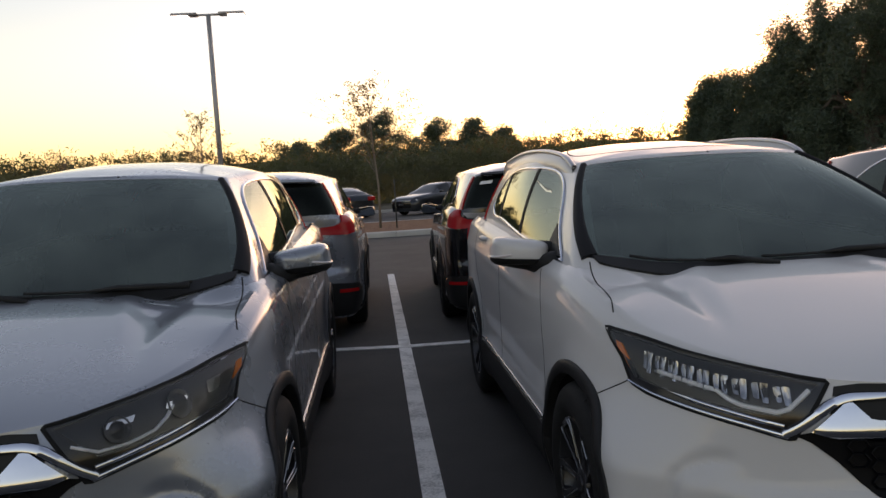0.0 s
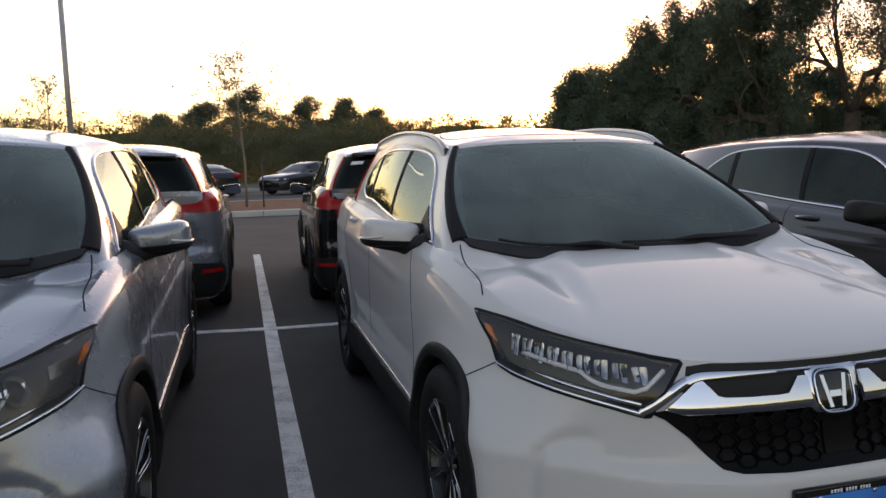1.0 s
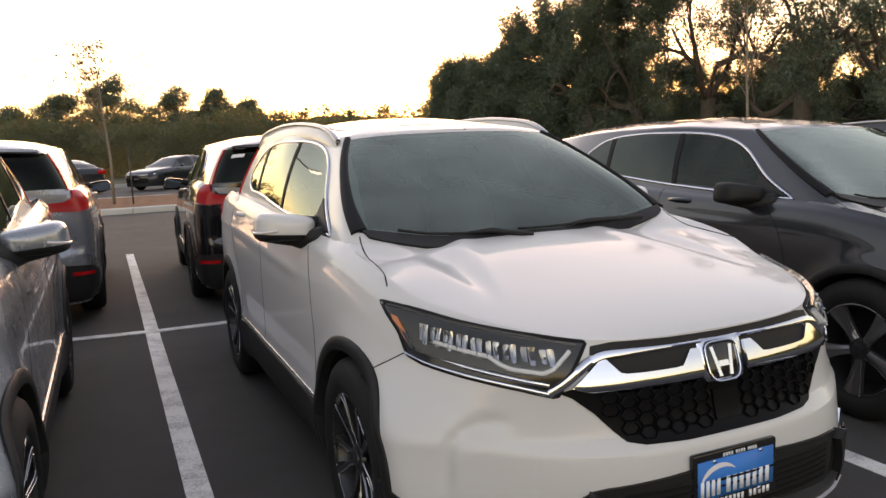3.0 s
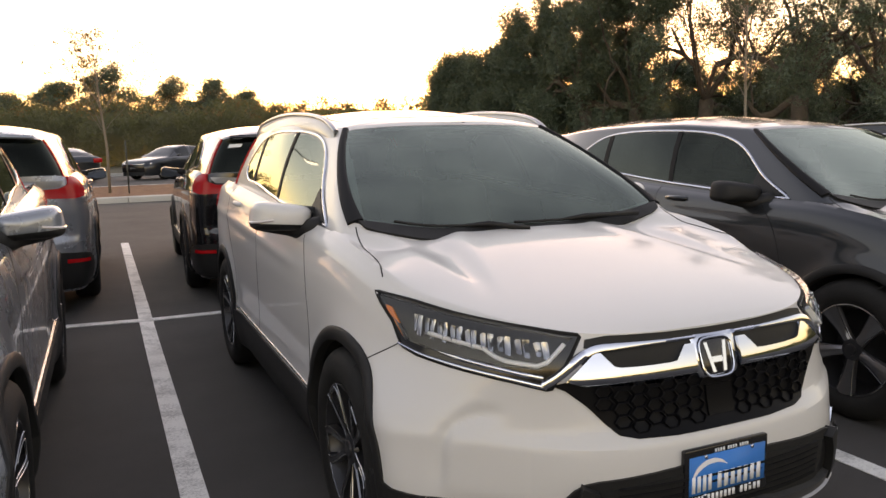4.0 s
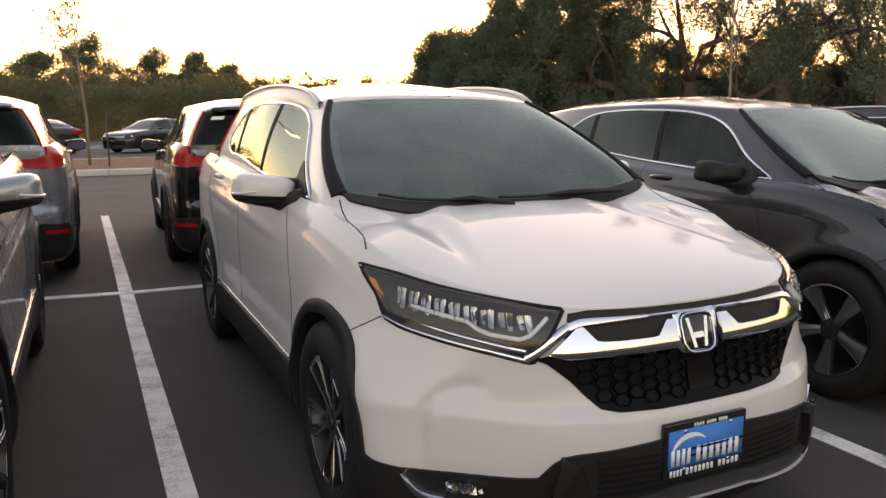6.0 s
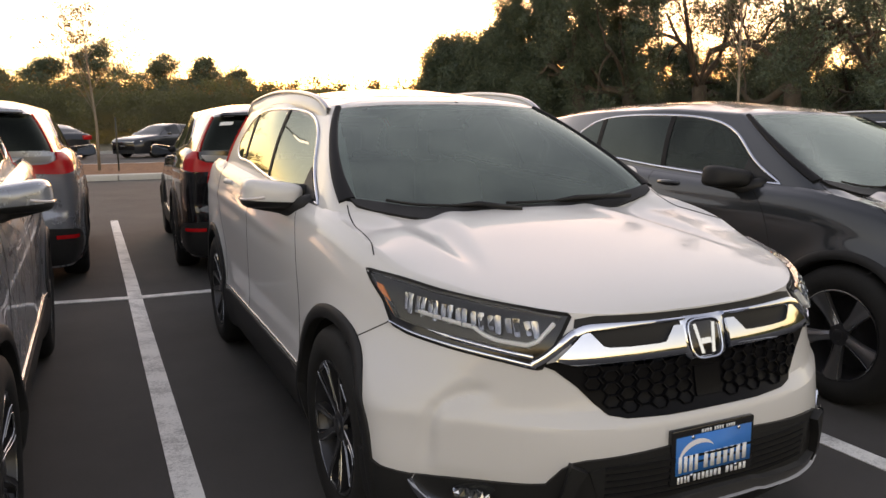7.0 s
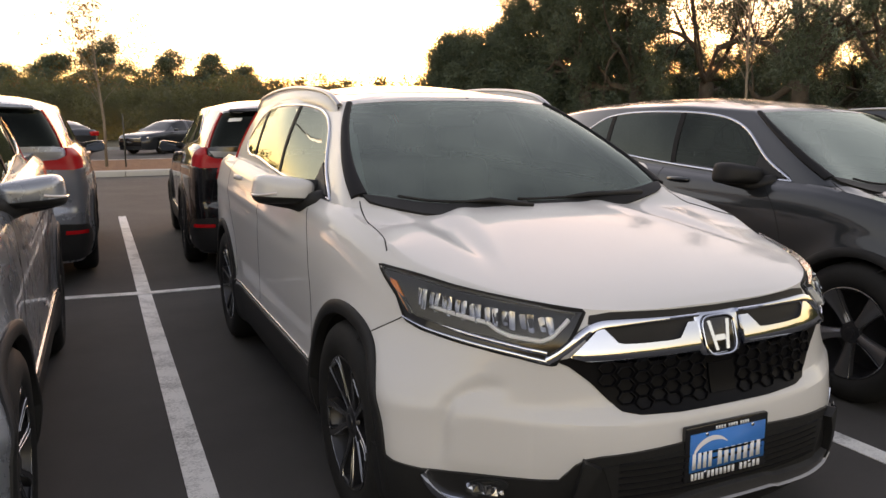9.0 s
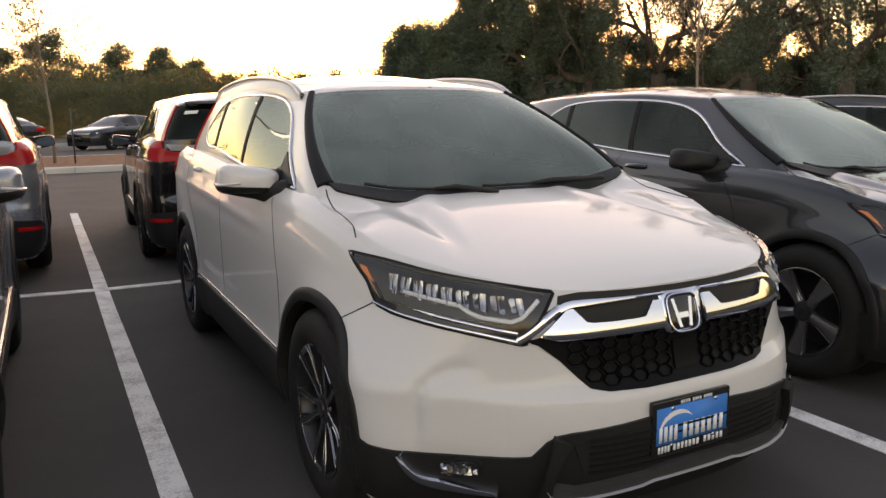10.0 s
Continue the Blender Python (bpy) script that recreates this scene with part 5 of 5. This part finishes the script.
# ---- far sedans ----
def sedan(label, m, paint):
    root = empty("sedan", m)
    tagged(root, label, "car", "far parked cars")
    half = hermite([0, .15, .5, 1.0, 3.6, 4.4, 4.75, 4.88], [.62, .80, .90, .925, .925, .88, .80, .66])
    deck = hermite([0, .08, .35, 1.0, 1.5, 2.5, 3.6, 4.1, 4.7, 4.88], [.62, .74, .84, .93, .97, .99, 1.03, 1.06, 1.05, .80])
    roof = hermite([1.25, 1.7, 2.1, 2.6, 3.2, 3.8, 4.25], [.95, 1.20, 1.38, 1.45, 1.42, 1.27, 1.06])
    body, cab = bmesh.new(), bmesh.new()
    rows = []
    for y in np.linspace(0, 4.88, 60):
        w, h = half(y), deck(y)
        prof = [(w * .93, .19), (w * .985, .30), (w, .50), (w * .985, .68), (w * .96, h - .10), (w * .90, h - .02), (w * .75, h + .01), (w * .4, h + .02), (0, h + .025)]
        rows.append([(x, y, min(z, h + .03)) for x, z in prof])
    grid_into(body, rows)
    for f in list(body.faces):
        c = f.calc_center_median()
        if c.z < .62 and min(abs(c.y - .95), abs(c.y - 3.78)) < .34 and math.hypot(min(abs(c.y - .95), abs(c.y - 3.78)), c.z - .33) < .36:
            body.faces.remove(f)
    for y0, sgn in ((0, 1), (4.88, -1)):
        w, h = half(y0), deck(y0)
        body.faces.new([body.verts.new(q) for q in ((0, y0, .19), (w * .93, y0, .19), (w, y0, .5), (w * .96, y0, h - .1), (w * .75, y0, h), (0, y0, h + .02))])
    rows = []
    for y in np.linspace(1.25, 4.25, 36):
        h, r = deck(y) - .01, max(roof(y), deck(y) + .005)
        u = min(1, (r - h) / .3)
        w = half(y) * .88
        wr = w - .20 * u
        rows.append([(w, y, h), (w - .05 * u, y, h + (r - h) * .3), (wr + .02 * u, y, h + (r - h) * .82), (wr - .05, y, h + (r - h) * .95), (wr * .5, y, r), (0, y, r + .01)])
    grid_into(cab, rows)
    mirrored(body), mirrored(cab)
    for b in (body, cab):
        bmesh.ops.remove_doubles(b, verts=b.verts[:], dist=.001)
        bmesh.ops.recalc_face_normals(b, faces=b.faces[:])
    part("body", body, paint, root)
    for f in cab.faces:
        c = f.calc_center_median()
        side = abs(f.normal.x) > .45
        pillar = side and (abs(c.y - 2.62) < .06 or c.y < 1.75 or c.y > 3.75)
        roofy = f.normal.z > .93 or (f.normal.z > .55 and not side and 2.05 < c.y < 3.15)
        f.material_index = 1 if (not pillar and not roofy and abs(c.x) < .80) else 0
    part("cabin", cab, [paint, PRIVACY_FAR], root, "dark glass cabin")
    for sg in (-1, 1):
        for y in (.95, 3.78):
            w = fit_part("wheel", "singletyre", lambda: WHEELS["single"]["tyre"].copy(), RUBBER, root)
            w.matrix_basis = pose(sg * .90, y, .335, 0, 0, 0 if sg > 0 else 180) @ Matrix.Scale(.91, 4)
            fit_part("rim", "singlerim", lambda: WHEELS["single"]["rim"].copy(), ALLOYDARK, w)
            for k in range(5):
                o = fit_part("spoke", "singlespoke", lambda: WHEELS["single"]["spoke"].copy(), ALLOY, w)
                o.matrix_basis = Matrix.Rotation(2 * math.pi * k / 5, 4, "X")
        bm = bmesh.new()
        vs = box_into(bm, sg * .66 - .16, sg * .66 + .16, .03, .30, .64, .74, .03)
        for v in vs:
            v.co.y += .55 * max(0, abs(v.co.x) - .5)
        part("headlight", bm, REFLECTOR, root)
        bm = bmesh.new()
        box_into(bm, sg * .62 - .18, sg * .62 + .18, 4.78, 4.90, .80, .98, .03)
        part("tail_light", bm, REDLENS, root)
        bm = bmesh.new()
        box_into(bm, sg * .97 - .09, sg * .97 + .09, 1.62, 1.75, .96, 1.08, .04)
        part("side_mirror", bm, paint, root)
    bm = bmesh.new()
    box_into(bm, -.62, .62, -.02, .06, .34, .66, .03)
    part("grille", bm, GLOSSBLACK, root)
    bm = bmesh.new()
    box_into(bm, -.60, .60, -.03, .05, .64, .69, .01)
    part("chrome_bar", bm, CHROME, root)
    bm = bmesh.new()
    box_into(bm, -.155, .155, -.045, -.02, .42, .54)
    part("plate", bm, GLOSSBLACK, root)


PRIVACY_FAR = shader("far_car_glass", (.01, .012, .013), .06)
sedan("dark sedan parked nose out in the far row", pose(-.35, 33.2, ground_z(34), 0, 0, -48), DARKBLUE)
sedan("dark sedan parked nose away in the far row", pose(-4.3, 37.5, ground_z(38), 0, 0, 205), DARKBLUE)
sedan("pale grey sedan parked behind a dark one", pose(2.9, 35.6, ground_z(35), 0, 0, -48), PALEGREY)

# ---- trees ----
LEAF_OAK = shader("oak_leaf", (.045, .055, .022), .6)
LEAF_WOOD = shader("far_wood_leaf", (.05, .055, .025), .7)
LEAF_DRY = shader("dry_autumn_leaf", (.16, .09, .035), .7)
BARK = mottled(shader("oak_bark", (.08, .06, .045), .9), (.05, .04, .03), (.11, .09, .07), 3, 30, .8, .02)
BARKPALE = mottled(shader("young_bark", (.2, .17, .13), .85), (.16, .13, .10), (.26, .22, .17), 4, 40, .4, .01)


def leaf_tone(m, dark, light):
    info = add(m, "ShaderNodeNewGeometry")
    ramp = add(m, "ShaderNodeValToRGB")
    ramp.color_ramp.elements[0].color, ramp.color_ramp.elements[1].color = (*dark, 1), (*light, 1)
    join(m, info, "Random Per Island", ramp, "Fac")
    join(m, ramp, "Color", bsdf(m), "Base Color")


def translucent(m, share):
    """Some light comes through the blade."""
    t = m.node_tree
    out = t.nodes["Material Output"]
    tr = t.nodes.new("ShaderNodeBsdfTranslucent")
    tr.inputs[0].default_value = (.18, .19, .05, 1)
    mix = t.nodes.new("ShaderNodeMixShader")
    mix.inputs[0].default_value = share
    t.links.new(bsdf(m).outputs[0], mix.inputs[1])
    t.links.new(tr.outputs[0], mix.inputs[2])
    t.links.new(mix.outputs[0], out.inputs[0])


for leaf, share in ((LEAF_OAK, .12), (LEAF_WOOD, .35), (LEAF_DRY, .15)):
    translucent(leaf, share)
leaf_tone(LEAF_OAK, (.040, .066, .045), (.090, .135, .092))
leaf_tone(LEAF_WOOD, (.068, .076, .048), (.122, .124, .080))
leaf_tone(LEAF_DRY, (.10, .05, .02), (.24, .14, .06))


def leaves_mesh(name, centres, spread, count, size, mats, parent, label="", rng=None):
    """Many small leaf blades in clumps round the given centres."""
    rng = rng or np.random.default_rng(3)
    c = np.repeat(np.array(centres, float), count, axis=0)
    n = len(c)
    d = rng.normal(size=(n, 3))
    d /= np.linalg.norm(d, axis=1)[:, None]
    r = rng.random(n) ** .6
    sp = np.repeat(np.broadcast_to(np.array(spread, float), (len(centres),) if np.ndim(spread) else (len(centres),)), count)
    p = c + d * (r * sp)[:, None] * np.array([1, 1, .75])
    a = rng.normal(size=(n, 3))
    a /= np.linalg.norm(a, axis=1)[:, None]
    b = np.cross(a, rng.normal(size=(n, 3)))
    b /= np.linalg.norm(b, axis=1)[:, None]
    s = size * (.6 + .8 * rng.random(n))[:, None]
    blade = np.stack([p - a * s, p + b * s * .55, p + a * s * .9], 1).reshape(-1, 3)
    me = bpy.data.meshes.new(name)
    me.vertices.add(3 * n)
    me.vertices.foreach_set("co", blade.ravel())
    me.loops.add(3 * n)
    me.loops.foreach_set("vertex_index", np.arange(3 * n))
    me.polygons.add(n)
    me.polygons.foreach_set("loop_start", np.arange(0, 3 * n, 3))
    me.update(calc_edges=True)
    me.materials.append(mats)
    ob = new(name, me)
    ob.parent = parent
    if label:
        ob["label"] = label
    return ob


def grow(rng, start, way, length, radius, depth, out, tips, spread=.55, droop=.0, curl=.22):
    """Limbs by forking; out takes (points, radii), tips the places where leaves hang."""
    pts, p, d = [Vector(start)], Vector(start), Vector(way).normalized()
    seg = 5
    for k in range(seg):
        d = (d + Vector(rng.normal(size=3)) * curl + Vector((0, 0, -droop))).normalized()
        p = p + d * length / seg
        pts.append(p.copy())
        if depth <= 1:
            tips.append(p.copy())
    radii = [radius * (1 - .45 * k / seg) for k in range(seg + 1)]
    out.append((pts, radii, depth))
    if depth == 0:
        return
    for k in range(rng.integers(2, 4)):
        side = Vector(rng.normal(size=3))
        side = (side - d * side.dot(d)).normalized()
        grow(rng, pts[rng.integers(3, seg + 1)], d + side * spread * (1 + .6 * rng.random()), length * (.62 + .2 * rng.random()), radii[-1] * .8, depth - 1, out, tips, spread, droop, curl)


def oak(x, y, height, width, seed, count=125, size=.075, thin=1.0):
    rng = np.random.default_rng(seed)
    root = empty("oak_tree", pose(x, y, ground_z(y)))
    tagged(root, "large dark green live oak against the evening sky", "tree", "oaks beside the car park")
    out, tips = [], []
    trunk = height * .22
    base = [Vector((0, 0, -.1)), Vector((.05, 0, trunk * .5)), Vector((.1, .05, trunk))]
    for k in range(6):
        a = 2 * math.pi * (k + rng.random() * .6) / 6
        one = []
        grow(rng, base[-1], (math.cos(a) * width * .13, math.sin(a) * width * .13, .35 + .75 * rng.random()), height * .36, .19, 3, one, tips, .6, .02, .25)
        out.append(one)
    bm = bmesh.new()
    tube_into(bm, base, [.42, .34, .30], 12)
    part("trunk", bm, BARK, root)
    for one in out:
        bm = bmesh.new()
        for pts, radii, depth in one:
            tube_into(bm, pts, radii, 6 if depth > 1 else 4, False)
        part("limb", bm, BARK, root)
    top = max(t.z for t in tips)
    wide = max(math.hypot(t.x, t.y) for t in tips)
    pts = [(t.x * width / 2 / wide, t.y * width / 2 / wide, t.z * height / top) for t in tips]
    sx, sz = width / 2 / wide, height / top
    for ch in root.children:
        ch.scale = (1, 1, sz) if ch.name.startswith("trunk") else (sx, sx, sz)
    pts = [q for q in pts if rng.random() < thin]
    leaves_mesh("crown", pts, [(.45 + .5 * rng.random()) for _ in pts], count, size, LEAF_OAK, root, rng=rng)
    return root


def young_tree(x, y, height, seed, leaves=60, lean=0.0, spread=.42):
    rng = np.random.default_rng(seed)
    root = empty("young_tree", pose(x, y, ground_z(y) + .12))
    tagged(root, "slender young tree with few dry leaves in the island", "tree", "young trees")
    bm = bmesh.new()
    tube_into(bm, [(0, 0, -.1), (.02, 0, height * .3), (lean * .5, .02, height * .6), (lean, 0, height)], [.045, .035, .024, .006], 8)
    part("trunk", bm, BARKPALE, root)
    tips = []
    for k in range(26):
        u = .38 + .60 * k / 26
        z = height * u
        a = rng.random() * 6.28
        ln = (1 - u) * height * spread + .25
        d = Vector((math.cos(a), math.sin(a), 1.0 + rng.random()))
        out = []
        grow(rng, (lean * u, 0, z), d, ln, .010, 1, out, tips, .5, 0, .12)
        bm = bmesh.new()
        for pts, radii, depth in out:
            tube_into(bm, pts, [max(.003, r) for r in radii], 4, False)
        part("branch", bm, BARKPALE, root)
    pick = [tips[i] for i in rng.choice(len(tips), min(leaves, len(tips)), False)]
    leaves_mesh("leaves", pick, [.20] * len(pick), 8, .055, LEAF_DRY, root, "sparse dry leaves", rng)


def stake(x, y):
    bm = bmesh.new()
    z = ground_z(y) + .1
    tube_into(bm, [(x, y, z - .1), (x, y, z + 1.55)], .022, 6)
    tagged(link_mesh("tree_stake", bm, STAKE), "thin dark steel stake beside a young tree", "stake")


# oaks on the far side of the lane, to the right of the sunset
EYE_X, EYE_Y = -1.6, -1.6


def polar(az, dist):
    return EYE_X + dist * math.sin(radians(az)), EYE_Y + dist * math.cos(radians(az))


for az, dist, h, w, seed, thin in ((25.2, 43, 6.1, 2.8, 21, 1.0), (26.6, 43, 6.2, 4.0, 11, 1.0), (29.2, 41, 8.0, 4.6, 12, 1.0), (31.8, 40, 9.2, 5.8, 26, 1.0), (34.6, 38, 10.2, 7.5, 13, 1.0), (38.2, 37, 11.6, 8.0, 22, .95), (43.0, 36, 12.8, 10, 14, .50), (49.0, 34, 12.6, 11, 15, .46), (55.0, 34, 12.6, 12, 16, .6), (62.0, 34, 12.6, 12, 17, 1.0), (28.0, 46, 5.8, 7, 23, 1.0), (32.0, 46, 7.5, 8, 18, 1.0), (36.0, 46, 9.0, 9, 24, 1.0), (40.5, 46, 7.0, 10, 27, 1.0), (45.0, 46, 6.3, 12, 19, 1.0), (51.0, 46, 6.3, 13, 25, 1.0), (57.0, 46, 8.5, 13, 20, 1.0)):
    px, py = polar(az, dist)
    oak(px, py, h, w, seed, thin=thin)

# low woods along the horizon
rng = np.random.default_rng(77)
pts, spreads = [], []
for k in range(3600):
    az = -62 + 160 * rng.random()
    dist = 58 + 26 * rng.random()
    top = 4.85 + .45 * noise.noise((az * .22, 0, 0)) + .35 * noise.noise((az * .9, 3, 0))
    px, py = polar(az, dist)
    pts.append((px, py, .2 + top * rng.random() ** .6))
    spreads.append(.7 + .5 * rng.random())
root = empty("low_woods")
tagged(root, "low dark woods along the horizon at dusk, with an added unseen arc behind", "woods", kind="stuff")
leaves_mesh("foliage", pts, spreads, 110, .14, LEAF_WOOD, root, rng=rng)
# Backs the leaves; its unseen rear arc is added to darken chrome reflections.
bm = bmesh.new()
rows = []
for az in np.linspace(-64, 296, 480):
    px, py = polar(az, 68 - 22 * step01(100, 112, az) * (1 - step01(284, 296, az)))
    top = 4.5 + .5 * noise.noise((az * .22, 0, 0)) + .4 * noise.noise((az * 1.3, 9, 0))
    rows.append([(px, py, -.2), (px, py, top * .7), (px, py, top)])
grid_into(bm, rows)
part("backdrop_ring", bm, LEAF_WOOD, root)



def round_tree(x, y, height, width, seed):
    """A small tree with a broken round crown of leaf clumps on forked limbs."""
    rng = np.random.default_rng(seed)
    root = empty("small_tree", pose(x, y, ground_z(y)))
    tagged(root, "small dark tree rising over the low woods", "tree", "small trees in the woods")
    bm = bmesh.new()
    fork = Vector((0, 0, height * .38))
    tube_into(bm, [(0, 0, -.1), (.06, 0, height * .2), fork], [.20, .16, .13], 8)
    part("trunk", bm, BARK, root)
    clumps, spreads = [], []
    for k in range(80):
        a, h = 2 * math.pi * rng.random(), rng.random()
        r = math.sqrt(rng.random()) * width / 2 * math.sqrt(max(.05, 1 - (2 * h - .75) ** 2 * .75))
        lump = 1 + .22 * noise.noise((2 * math.cos(a) + seed, 2 * math.sin(a), 3 * h))
        clumps.append((r * lump * math.cos(a), r * lump * math.sin(a), height * (.42 + .54 * h * lump) - .3))
        spreads.append(.55 + .45 * rng.random())
    for c in clumps[::6]:
        bm = bmesh.new()
        c = Vector(c)
        tube_into(bm, [fork, fork.lerp(c, .5) + Vector((0, 0, .25)), c], [.07, .045, .02], 5, False)
        part("limb", bm, BARK, root)
    leaves_mesh("crown", clumps, spreads, 220, .125, LEAF_OAK, root, rng=rng)


for az, dist, h, w, seed in ((-2.3, 72, 7.4, 5.0, 31), (.9, 72, 8.7, 5.6, 37), (4.8, 72, 8.0, 5.8, 33), (7.8, 71, 7.5, 2.9, 34), (10.0, 72, 6.5, 3.6, 35), (-5.2, 72, 6.2, 3.2, 36)):
    px, py = polar(az, dist)
    round_tree(px, py, h, w, seed)
# bare brownish bushes
pts = []
for k in range(240):
    az = -30 + 52 * rng.random()
    px, py = polar(az, 56 + 4 * rng.random())
    pts.append((px, py, 4.0 + 1.6 * rng.random() ** 1.5 + .5 * noise.noise((az * .5, 7, 0))))
ob = leaves_mesh("bare_bushes", pts, [.5] * len(pts), 12, .11, LEAF_DRY, None, rng=rng)
tagged(ob, "brown half-bare bushes before the low woods", "bushes", kind="stuff")

young_tree(-1.42, 22.6, 4.45, 41, 170, -.15, .62)
young_tree(-6.95, 23.4, 3.95, 42, 70)
young_tree(-11.4, 23.6, 2.9, 43, 40)
px, py = polar(45.6, 21)
young_tree(px, py, 5.6, 44, 16)
stake(-.91, 22.2)
